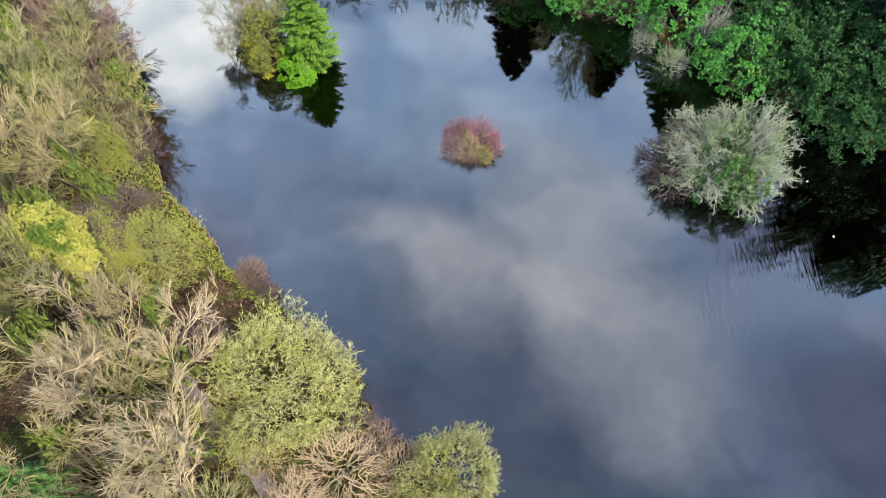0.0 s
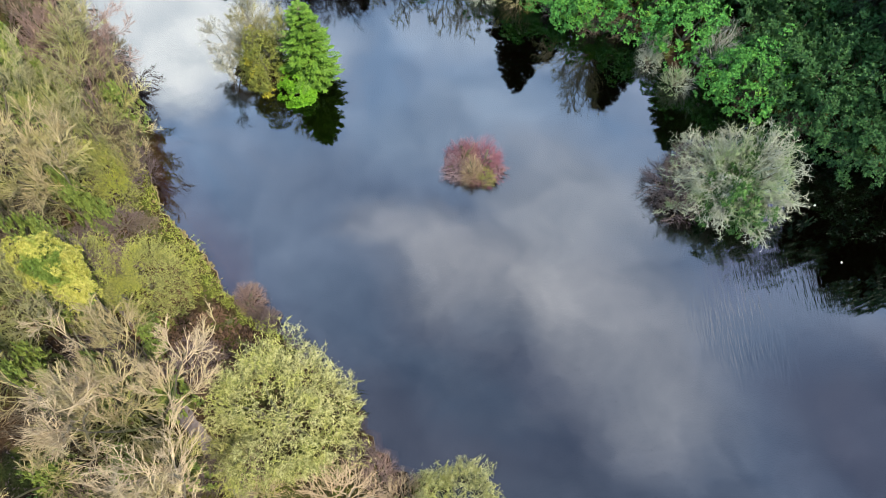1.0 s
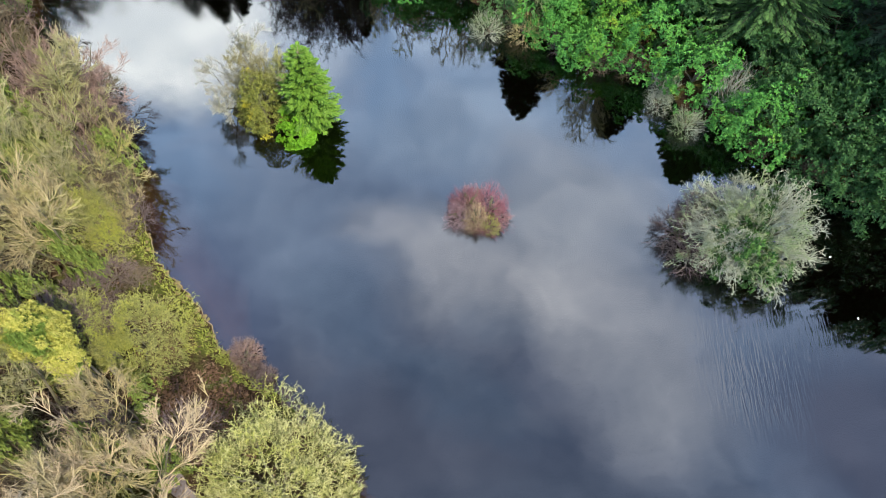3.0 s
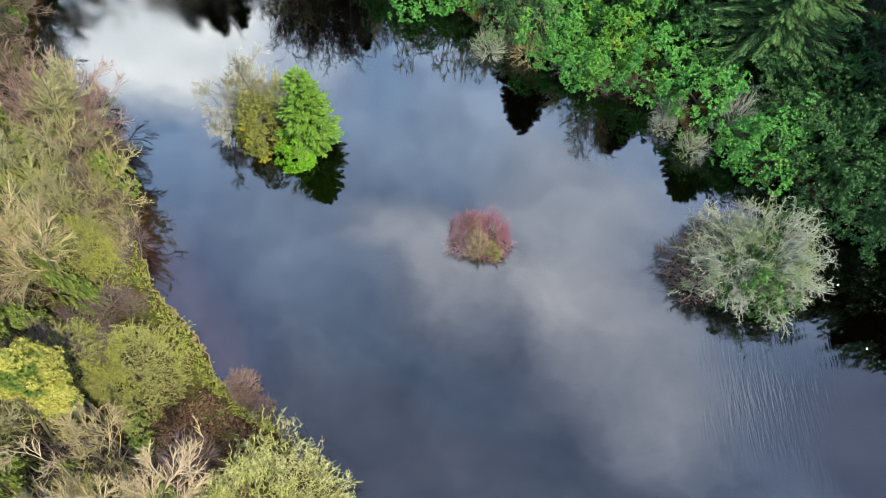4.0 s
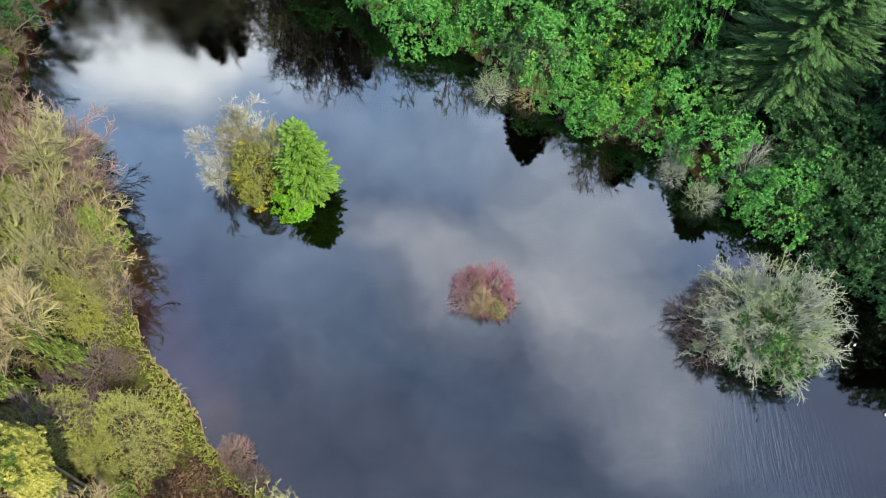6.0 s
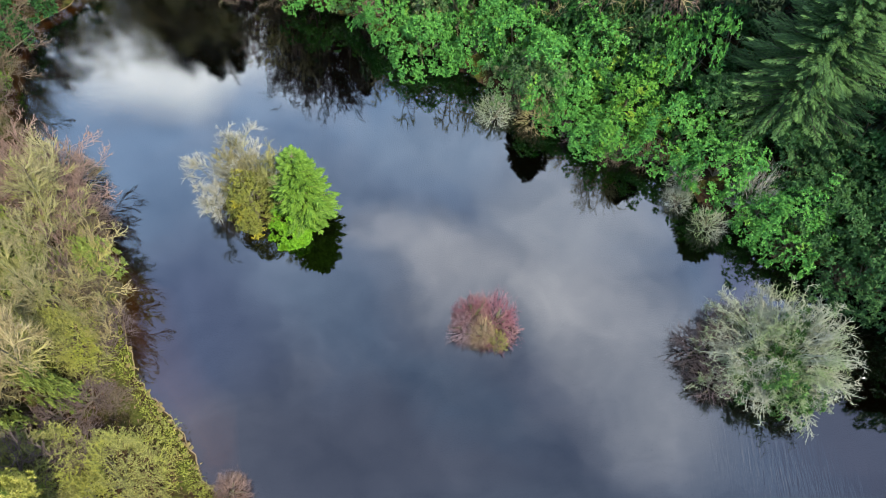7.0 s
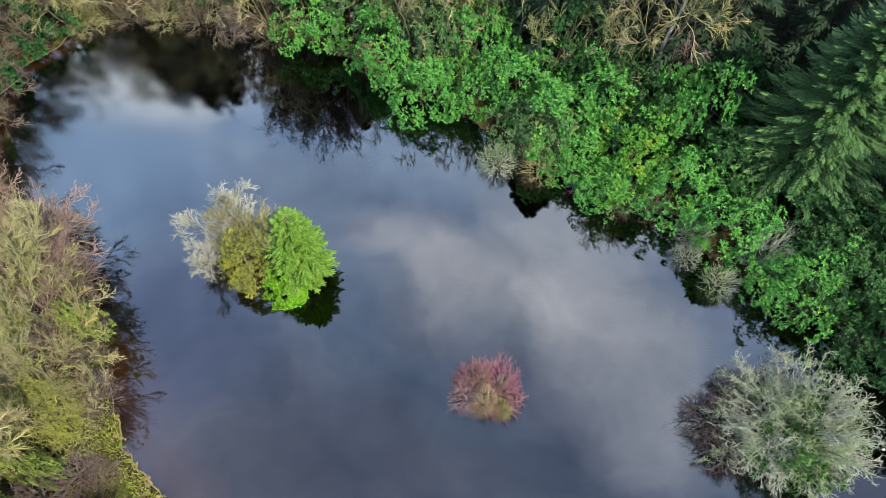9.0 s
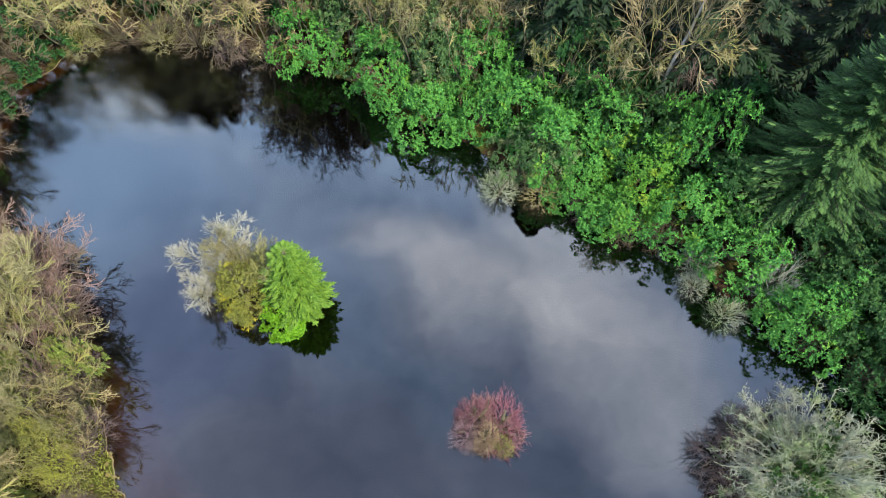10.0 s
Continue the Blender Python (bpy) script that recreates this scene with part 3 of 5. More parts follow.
def leaf_sprays(crown, r, c, out, whorls, per, size, width, reach):
    """Sprays of leaf whorls, each domed and facing out from its place c."""
    s1 = unit(np.cross(out, r.normal(0, 1, out.shape)))
    s2 = np.cross(out, s1)
    big = reach * r.uniform(0.6, 1.35, len(c))
    who = np.repeat(np.arange(len(c)), whorls)
    q = np.sqrt(r.uniform(0, 1, len(who)))[:, None]
    a = r.uniform(0, 6.283, len(who))[:, None]
    flat = s1[who] * np.cos(a) + s2[who] * np.sin(a) * 0.75
    w = c[who] + (flat * q + out[who] * (0.45 - 0.75 * q * q + r.normal(0, 0.10, q.shape))) * big[who][:, None]
    w[:, 2] = np.maximum(w[:, 2], 0.12)
    face = unit(out[who] + flat * q * 0.7)
    who = np.repeat(np.arange(len(w)), per)
    o = face[who]
    perp = unit(np.cross(o, r.normal(0, 1, o.shape)))
    tilt = r.uniform(0.55, 1.45, len(who))[:, None]
    ax = o * np.cos(tilt) + perp * np.sin(tilt)
    L = size * r.uniform(0.65, 1.25, len(who))
    crown.blades(w[who] + perp * 0.02, ax, o + 0.2 * r.normal(0, 1, o.shape), L, L * width)


def leafy_shrub(seed, R=3.0, H=4.4, sprays=150, per=6, size=0.26, width=0.52, whorls=13, reach=0.46):
    """A broadleaved evergreen: sprays of leaves standing out from a lumpy dome, dark gaps between."""
    r = np.random.RandomState(seed)
    bumps = make_bumps(r, 60, 0.30)
    trunk, crown = Geo(), Geo()
    n = 9
    d, e = dome_points(r, n, R * 0.8, H * 0.8, bumps, 0.2)
    u = np.linspace(0, 1, 5)[None, :, None]
    trunk.tubes(e[:, None] * u + r.normal(0, 0.12, (n, 5, 3)) * u, np.linspace(0.09, 0.02, 5)[None].repeat(n, 0), 5)
    d, e = dome_points(r, sprays, R, H, bumps, -0.18, 0.84)
    c = e * (1 - 0.30 * r.uniform(0, 1, (sprays, 1)) ** 1.6)
    c[:, 2] += 0.1 * H
    leaf_sprays(crown, r, c, unit(d * [1, 1, 0.8] + [0, 0, 0.5] + r.normal(0, 0.22, d.shape)), whorls, per, size, width, reach)
    return trunk, crown


def puffed_conifer(seed, h=7.0, R=2.0, sprays=200, per=7, size=0.18, whorls=11, reach=0.4, shape=0.6, foot=0.0, leaders=1):
    """A soft garden conifer: feathery puffs over one or more rounded spires."""
    r = np.random.RandomState(seed)
    trunk, crown = Geo(), Geo()
    for k in range(leaders):
        az = r.uniform(0, 6.283)
        off = np.array([math.cos(az), math.sin(az), 0]) * (R * 0.6 if k > 0 else 0.0)
        hk = h * (1.0 if k == 0 else r.uniform(0.78, 0.95))
        rk = R * (1.0 if leaders == 1 else 0.66)
        trunk.tubes(np.array([[off * 0.2, off * 0.8 + [0, 0, hk * 0.45], off + [0, 0, hk * 0.96]]], float), np.array([[0.15, 0.08, 0.01]]), 6)
        n = sprays // leaders
        f = 1 - np.sqrt(r.uniform(0, 1, n))
        a = r.uniform(0, 6.283, n)
        rad = rk * (1 - f) ** shape * np.minimum(1, 0.7 + 3 * f) * r.uniform(0.72, 1.12, n)
        c = np.stack([rad * np.cos(a), rad * np.sin(a), 0.2 + hk * (foot + (1 - foot) * f) * 0.96], 1) + off
        out = unit(np.stack([np.cos(a), np.sin(a), 0.45 + 0.9 * f], 1) + r.normal(0, 0.25, (n, 3)))
        leaf_sprays(crown, r, c, out, whorls, per, size, 0.26, reach)
    return trunk, crown


def conifer(seed, h=18.0, R=4.0, whorls=32, per=8, shoots=17, droop=0.38, bare=0.10, shoot=0.74, wide=0.20, power=0.8, uneven=0.72):
    """A conifer: whorls of feathered, drooping boughs on a straight stem."""
    r = np.random.RandomState(seed)
    trunk, crown = Geo(), Geo()
    trunk.tubes(np.array([[[0, 0, 0], [0, 0, h * 0.3], [0, 0, h * 0.7], [0, 0, h]]], float), np.array([[h * 0.014, h * 0.011, h * 0.005, 0.01]]), 8)
    n = whorls * per
    f = (np.repeat(np.arange(whorls), per) + r.uniform(-0.4, 0.4, n)) / whorls
    f = np.clip(f, 0, 0.995)
    z = h * (bare + (1 - bare) * f)
    a = np.repeat(r.uniform(0, 6.28, whorls), per) + np.tile(np.arange(per), whorls) * 6.283 / per + r.normal(0, 0.25, n)
    L = R * (1 - f) ** power * r.uniform(uneven, 1.12, n) + 0.25
    d = np.stack([np.cos(a), np.sin(a), 0.25 + 0.5 * f], 1)
    P, rad = lines(r, np.stack([0 * z, 0 * z, z], 1), d, L, 0.012 + 0.012 * L, 5, 0.06, 0.0, droop)
    trunk.tubes(P[:, [0, 2, 5]], rad[:, [0, 2, 5]], 3)
    # side shoots both ways along each bough, hanging a little
    k = np.linspace(0.22, 1.0, shoots)
    u = k * 5
    j = np.minimum(u.astype(int), 4)
    w = (u - j)[None, :, None]
    st = P[:, j] * (1 - w) + P[:, j + 1] * w
    dr = unit(P[:, j + 1] - P[:, j])
    side = unit(np.cross(dr, np.array([0, 0, 1.0])))
    for sgn in (-1, 1):
        ang = r.uniform(0.55, 0.95, (n, shoots, 1))
        ax = dr * np.cos(ang) + sgn * side * np.sin(ang) + np.array([0, 0, -0.22]) + r.normal(0, 0.12, st.shape)
        le = shoot * (0.45 + 0.75 * np.sin(k * 2.6 + 0.2))[None] * np.minimum(1.0, 0.35 + L[:, None] * 0.3) * r.uniform(0.75, 1.25, (n, shoots))
        crown.blades(st.reshape(-1, 3), ax.reshape(-1, 3), np.array([0, 0, 1.0]) + 0.25 * r.normal(0, 1, (n * shoots, 3)), le.ravel(), le.ravel() * wide * 1.3)
        st2 = st + unit(ax) * le[..., None] * 0.4
        ax2 = unit(ax) + dr * 0.9 + r.normal(0, 0.2, st.shape)
        crown.blades(st2.reshape(-1, 3), ax2.reshape(-1, 3), np.array([0, 0, 1.0]) + 0.3 * r.normal(0, 1, (n * shoots, 3)), le.ravel() * 0.62, le.ravel() * 0.2)
    tips = P[:, -1] - unit(P[:, -1] - P[:, -2]) * 0.12
    crown.leaves(tips, P[:, -1] - P[:, -2], np.tile([0, 0, 1.0], (n, 1)), 0.5 * np.minimum(1, L * 0.5 + 0.2), 0.16, -0.2)
    return trunk, crown


def feathered_conifer(seed, h, R):
    """A dense garden conifer: short feathered boughs in tiers over a soft inner cone."""
    trunk, crown = conifer(seed, h, R, 22, 10, 13, 0.16, 0.03, 0.42, 0.24, 0.52, 0.70)
    core, puffs = puffed_conifer(seed + 1, h * 0.90, R * 0.74, 280, 8, 0.15, 12, 0.30, 0.72)
    trunk.join(core)
    crown.join(puffs)
    return trunk, crown


def as_meshes(kind, geos, trunk_mat, crown_mat):
    """Meshes to share: trunk, crown, then either one inner crown or a list of limbs."""
    stems = geos[0] if isinstance(geos[0], list) else [geos[0]]
    trunk = [g.mesh(kind + "_trunk", trunk_mat) for g in stems]
    crown = geos[1].mesh(kind + "_crown", crown_mat)
    inner, limbs = [], []
    if len(geos) > 2 and isinstance(geos[2], list):
        limbs = [g.mesh(kind + "_limb", trunk_mat) for g in geos[2]]
    elif len(geos) > 2:
        inner = [geos[2].mesh(kind + "_inner", crown_mat)]
    return trunk, crown, inner, limbs


def plant(name, meshes, x, y, width=1.0, height=1.0, turn=0.0, lean=(0, 0), crown_mat=None, trunk_mat=None, label="", category="tree", group="", sink=0.1, z=None, branch_mat=None, limb_mat=None):
    """Stands a plant of shared meshes on the ground."""
    root = new(name)
    root.empty_display_size = 0.3
    base = max(gz(x, y), 0.0) if z is None else z
    root.matrix_basis = pose(x, y, base - sink, lean[0], lean[1]) @ pose(0, 0, 0, 0, 0, turn) @ Matrix.Diagonal((width, width, height, 1))
    trunk, crown, inner, limbs = meshes
    parts = [("trunk" if len(trunk) == 1 else "stem", me, trunk_mat) for me in trunk] + [("crown", crown, crown_mat)]
    parts += [("inner_crown", me, branch_mat or crown_mat) for me in inner] + [("limb", me, limb_mat or crown_mat) for me in limbs]
    for part_name, me, mat in parts:
        ob = new(part_name, me)
        ob.parent = root
        if mat:
            ob.material_slots[0].link = "OBJECT"
            ob.material_slots[0].material = mat
    return tagged(root, label, category, group)


# ---- the plants' shared meshes ----
BARE = [as_meshes("bare", bare_tree(s, 11.0, st, ln, (7, 7, 9, 5), 0.105, 0.0128), TRUNK, BUFF) for s, st, ln in ((11, 3, 0.38), (12, 2, 0.3), (13, 4, 0.45), (14, 3, 0.5))]
BARE_FAR = [as_meshes("far_bare", bare_tree(s, 11.0, 3, 0.4, (5, 5, 5, 3), 0.14, 0.019), TRUNK, BUFF) for s in (15, 16)]
TALL = [as_meshes("tall_bare", bare_tree(s, 18.0, 2, 0.16, (9, 5, 6, 4), 0.24, 0.018), TRUNK, BROWN) for s in (21, 22)]
OAK = as_meshes("round_oak", tufted_shrub(46, 6.6, 7.0, 8.8, 210, 30, 1.15, 0.021, stems=14, lump=0.12), TRUNK, SHADE_TWIG)
BIRCH_TREE = as_meshes("birch", bare_tree(25, 18.0, 1, 0.06, (26, 8, 6, 4), 0.20, 0.021, 0.16, 0.06), BIRCH, BUFF)
WEEPING = [as_meshes("weeping_bare", bare_tree(s, 8.5, 4, 0.5, (5, 5, 5, 4), 0.09, 0.0165, 0.34, 0.04), TRUNK, OLIVE) for s in (35, 36, 37)]
LEANING = [as_meshes("leaning_bare", bare_tree(s, 7.0, 5, 0.8, (5, 5, 5, 4), 0.07, 0.0125), TRUNK, PINK) for s in (31, 32)]
SALLOW = [as_meshes("sallow", dome_shrub(s, 4.7, 5.0, 2100, 7, 0.26, 0.0128, core=0.70, rim=0.88, scatter_in=0.045, lumps=80, lump=0.26, edge=0.90, fork=2), TRUNK, SILVER_LIME) for s in (41, 42)]
THICKET = [as_meshes("thicket", dome_shrub(s, 2.4, 2.8, 205, 5, 0.6, 0.0152, stems=7, fork=1), TRUNK, PURPLE) for s in (51, 52)]
WILLOW = as_meshes("willow", tufted_shrub(45, 4.35, 4.2, 1.1, 270, 30, 0.58, 0.0135), TRUNK, GREY_GREEN)
SMALL = [as_meshes("small_shrub", dome_shrub(s, 1.3, 1.3, 240, 6, 0.34, 0.0095, 10, 0.15, fork=1), TRUNK, RED) for s in (61, 62)]
LEAFY = [as_meshes("leafy", leafy_shrub(s, 3.0, 4.2, 175, 6, 0.21, 0.54, 11), TRUNK, EVERGREEN) for s in (71, 72, 73, 74)]
LEAFY_FAR = [as_meshes("leafy_far", leafy_shrub(s, 3.0, 4.2, 120, 5, 0.28), TRUNK, EVERGREEN_DEEP) for s in (75, 76)]
LEAFY_SMALL = [as_meshes("leafy_small", leafy_shrub(s, 1.2, 1.6, 60, 6, 0.16, 0.52, 9, 0.26), TRUNK, LIME_LEAF) for s in (81,)]
LIME_BUSH = as_meshes("lime_bush", leafy_shrub(82, 1.35, 1.9, 110, 7, 0.16, 0.6, 14, 0.28), TRUNK, LIME_LEAF)
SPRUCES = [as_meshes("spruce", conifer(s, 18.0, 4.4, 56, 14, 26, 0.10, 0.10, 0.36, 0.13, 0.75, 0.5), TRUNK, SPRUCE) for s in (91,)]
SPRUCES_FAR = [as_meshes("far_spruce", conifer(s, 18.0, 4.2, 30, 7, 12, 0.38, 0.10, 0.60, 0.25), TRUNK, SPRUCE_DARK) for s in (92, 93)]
CYPRESS = as_meshes("islet_conifer", feathered_conifer(101, 7.6, 2.3), TRUNK, LIME_CONIFER)
GOLDEN = as_meshes("golden", puffed_conifer(102, 12.2, 2.1, 420, 9, 0.16, 18, 0.42, 0.55, 0.66, 4), TRUNK, GOLD)
OLIVE_COLUMN = as_meshes("olive_column", puffed_conifer(103, 4.6, 1.45, 95, 8, 0.15, 18, 0.46, 0.5), TRUNK, OLIVE_GOLD)

rng = random.Random(5)
# ---- wooded bank beside the path ----
GROUP = "bare trees on the bank"
for x, y, h, r, mat, what in (
    (-25.6, 33.2, 9.5, 4.6, OLIVE, "mossy olive-grey"), (-23.6, 24.8, 12.0, 4.6, BUFF, "buff"), (-17.2, 15.0, 8.0, 3.4, BUFF, "buff"),
    (-21.6, 15.6, 12.0, 3.8, OLIVE, "mossy olive-grey"), (-15.6, 11.2, 12.3, 3.8, PALE, "pale straw-coloured"), (-18.6, 9.2, 12.3, 4.0, BUFF, "buff"),
    (-13.4, 6.8, 10.2, 4.4, PALE, "pale straw-coloured"), (-12.6, 4.4, 7.0, 3.0, PALE, "pale straw-coloured"), (-28.8, 28.0, 12.0, 4.6, OLIVE, "mossy olive-grey"),
    (-27.0, 19.5, 12.5, 4.4, BUFF, "buff"), (-24.6, 11.0, 12.0, 4.2, BUFF, "buff"), (-31.0, 37.5, 12.0, 4.6, BROWN, "dark brown"),
    (-22.0, 3.5, 11.0, 4.0, PALE, "pale straw-coloured"), (-16.5, 1.5, 10.5, 4.0, BUFF, "buff"), (-24.6, 31.6, 8.0, 3.6, OLIVE, "mossy olive-grey"),
    (-23.4, 29.0, 7.5, 3.0, OLIVE, "mossy olive-grey"), (-35.0, 45.4, 9.0, 3.6, BROWN, "dark brown"), (-24.2, 29.0, 10.0, 3.8, OLIVE, "mossy olive-grey"),
):
    plant("bare_tree", BARE_FAR[rng.randrange(2)] if x < -26.5 or y < 5 else BARE[rng.randrange(4)], x, y, r / 4.4, h / 10.5, rng.uniform(0, 360), crown_mat=mat, label=what + " leafless tree with arching twigs on the bank", group=GROUP)
for x, y, h, r, turn, lean, mat, what in (
    (-27.0, 38.0, 6.5, 4.0, 20, (0, 12), PINK, "pinkish-buff"), (-30.0, 39.6, 6.0, 3.4, 140, (0, 8), PINK, "pinkish-buff"),
    (-25.6, 35.2, 5.0, 3.2, 250, (0, 6), PURPLE, "purple-brown"), (-24.4, 32.6, 6.0, 3.2, 80, (0, 6), OLIVE, "olive-buff"), (-23.0, 29.4, 6.0, 2.8, 10, (0, 6), BUFF, "buff"),
    (-21.3, 27.8, 5.0, 2.2, 30, (0, 3), BUFF, "buff"), (-22.2, 29.6, 6.5, 2.5, 110, (0, 3), OLIVE, "mossy olive"), (-23.0, 31.4, 7.0, 2.6, 200, (0, 3), BUFF, "buff"), (-23.9, 33.4, 7.0, 2.6, 290, (0, 3), PINK, "pinkish-buff"),
    (-25.0, 35.6, 7.0, 2.6, 60, (0, 3), PINK, "pinkish-buff"), (-26.4, 37.6, 6.5, 2.6, 150, (0, 3), PINK, "pinkish-buff"), (-27.6, 39.6, 6.0, 2.4, 240, (0, 3), PINK, "pinkish-buff"),
    (-35.0, 46.4, 5.6, 3.2, 10, (0, 12), BROWN, "dark brown"), (-35.0, 49.8, 6.0, 3.2, 70, (0, 12), BROWN, "dark brown"),
):
    plant("leaning_tree", LEANING[rng.randrange(2)], x, y, r / 4.2, h / 6.6, turn, lean, crown_mat=mat, label=what + " leafless many-stemmed tree leaning over the water", group="trees leaning over the water")
for x, y, r, h, mat, what, k in (
    (-8.8, 11.3, 4.7, 4.6, SILVER_LIME, "silvery lime sallow bush budding at the water's edge", 0), (0.3, 6.5, 2.9, 4.7, SILVER_LIME, "silvery lime sallow bush beside the pond", 1),
    (-22.3, 19.2, 2.9, 3.8, LIME_TWIG, "yellow-green lichened sallow bush on the bank", 1), (-17.9, 19.5, 3.0, 3.6, LIME_TWIG, "yellow-green lichened sallow bush above the grassy shore", 0), (-22.8, 27.0, 2.8, 5.2, LIME_TWIG, "mossy olive-green bush on the bank", 0),
    (-14.6, 2.0, 3.0, 4.0, SILVER_LIME, "yellow-green lichened bush beside the path", 0),
):
    plant("sallow_bush", SALLOW[k], x, y, r / 4.7, h / 5.0, rng.uniform(0, 360), crown_mat=mat, branch_mat=MOSS, label=what, category="bush", group="sallow bushes")
for x, y, r, h, mat, what in (
    (-21.6, 26.8, 1.6, 2.2, PURPLE, "purple-brown leafless thicket overhanging the water"), (-24.8, 36.2, 2.2, 3.0, PURPLE, "purple-brown leafless thicket overhanging the water"),
    (-5.2, 7.0, 2.7, 2.0, REED, "pinkish-buff dry shrub between two sallows"), (-7.6, 5.0, 2.4, 2.2, REED, "pinkish-buff dry shrub beside the path"), (-3.4, 8.6, 1.5, 1.5, PINK, "pinkish-brown dry shrub between two sallows"), (-2.0, 7.4, 1.7, 2.0, REED, "pinkish-buff dry shrub beside a sallow"), (-4.6, 9.8, 1.2, 1.2, PURPLE, "purple-brown low shrub at the water's edge"), (-14.4, 14.4, 2.0, 1.6, PURPLE, "purple-brown leafless shrub beside the path"),
    (-20.9, 24.2, 1.7, 1.5, PURPLE, "purple-brown leafless shrub above the grassy bank"), (-22.4, 23.0, 1.8, 1.9, PURPLE, "purple-brown leafless shrub above the grassy bank"), (-19.6, 24.0, 1.3, 1.0, BROWN, "low brown leafless shrub above the grassy bank"), (-20.6, 20.6, 2.2, 2.2, PURPLE, "purple-brown leafless shrub under the trees"),
    (-11.6, 4.6, 2.2, 3.2, OLIVE, "olive-grey leafless shrub beside the path"), (-10.9, 9.1, 1.3, 1.4, PINK, "pinkish-brown dry shrub beside the path"), (-9.4, 7.6, 1.2, 1.5, REED, "pinkish-buff dry shrub beside the path"), (-12.6, 8.4, 1.4, 1.8, PURPLE, "purple-brown leafless shrub beside the path"),
):
    plant("leafless_shrub", THICKET[rng.randrange(2)], x, y, r / 2.4, h / 2.8, rng.uniform(0, 360), crown_mat=mat, label=what, category="shrub", group="leafless shrubs")
for x, y, r, h, mat, what in ((-12.2, 19.3, 1.25, 1.5, PINK, "pinkish-brown leafless shrub at the water's edge"), (-10.8, 18.0, 0.95, 1.0, PURPLE, "purple-brown leafless shrub at the water's edge"),
                              (-11.6, 18.5, 0.8, 0.9, PURPLE, "low purple-brown shrub at the water's edge")):
    plant("waterside_shrub", SMALL[rng.randrange(2)], x, y, r / 1.3, h / 1.3, rng.uniform(0, 360), crown_mat=mat, label=what, category="shrub", group="waterside shrubs")
plant("golden_cypress", GOLDEN, -19.3, 16.9, 0.72, 0.97, 40, label="tall golden-yellow cypress among leafless trees", category="conifer")
plant("conifer", SPRUCES_FAR[0], -19.4, 5.2, 0.46, 0.46, 40, crown_mat=OLIVE_GREEN, label="small fresh green conifer under leafless trees", category="conifer")
for x, y, r, h, mat, what in ((-17.4, 16.6, 0.9, 1.5, IVY, "small bright green leafy bush beside brown bracken"), (-16.9, 15.4, 0.8, 1.3, IVY, "small bright green leafy bush beside brown bracken"),
                              (-21.3, 13.2, 1.4, 6.4, IVY, "yellow-green ivy climbing a leafless tree"), (-22.6, 32.4, 1.3, 5.0, IVY, "yellow-green ivy climbing a leafless tree"),
                              (-26.0, 29.8, 1.8, 7.5, IVY, "yellow-green ivy climbing a leafless tree"), (-28.6, 34.0, 1.6, 8.0, IVY, "yellow-green ivy climbing a leafless tree"),
                              (-34.6, 48.0, 0.9, 3.2, LIME_CONIFER, "small bright green bush on the shaded bank")):
    plant("green_bush", LEAFY_SMALL[0], x, y, r / 1.2, h / 1.6, rng.uniform(0, 360), crown_mat=mat, label=what, category="bush", group="small green bushes")

for x, y, r, h, mat, what in (
    (-20.9, 28.6, 1.4, 3.6, PURPLE, "purple-brown"), (-21.9, 30.6, 1.5, 3.9, BROWN, "dark brown"), (-22.9, 32.6, 1.6, 3.9, PURPLE, "purple-brown"), (-24.0, 34.8, 1.6, 4.0, BROWN, "dark brown"), (-25.4, 37.2, 1.7, 4.0, PURPLE, "purple-brown"),
    (-26.2, 39.6, 2.0, 2.2, BROWN, "dark brown"), (-32.6, 43.4, 1.4, 2.4, BROWN, "dark brown"), (-34.4, 46.4, 1.8, 2.8, PURPLE, "purple-brown"), (-35.0, 49.6, 1.8, 2.8, BROWN, "dark brown"), (-35.0, 53.0, 1.9, 2.8, PURPLE, "purple-brown"),
    (-34.0, 56.6, 1.8, 2.6, BROWN, "dark brown"), (-30.2, 59.2, 1.9, 2.4, OLIVE, "mossy olive"), (-27.2, 60.3, 1.8, 2.2, BROWN, "dark brown"), (-24.2, 60.2, 1.8, 2.2, OLIVE, "mossy olive"), (-21.4, 59.8, 1.8, 2.2, BROWN, "dark brown"),
    (-18.4, 59.3, 1.8, 2.2, PURPLE, "purple-brown"), (-15.4, 58.7, 1.8, 2.2, BROWN, "dark brown"), (4.4, 47.8, 1.3, 1.6, BROWN, "dark brown"), (8.6, 45.2, 1.3, 1.5, PURPLE, "purple-brown"), (13.6, 43.0, 1.5, 1.6, BROWN, "dark brown"),
    (15.9, 41.0, 1.4, 1.6, GREY_GREEN, "grey lichened"), (22.0, 35.8, 1.3, 1.5, BROWN, "dark brown"), (25.0, 33.6, 1.4, 1.6, BROWN, "dark brown"),
):
    plant("waterside_thicket", THICKET[rng.randrange(2)], x, y, r / 2.4, h / 2.8, rng.uniform(0, 360), crown_mat=mat, label=what + " leafless thicket hanging over the water's edge", category="shrub", group="thickets along the shore", z=0.1)

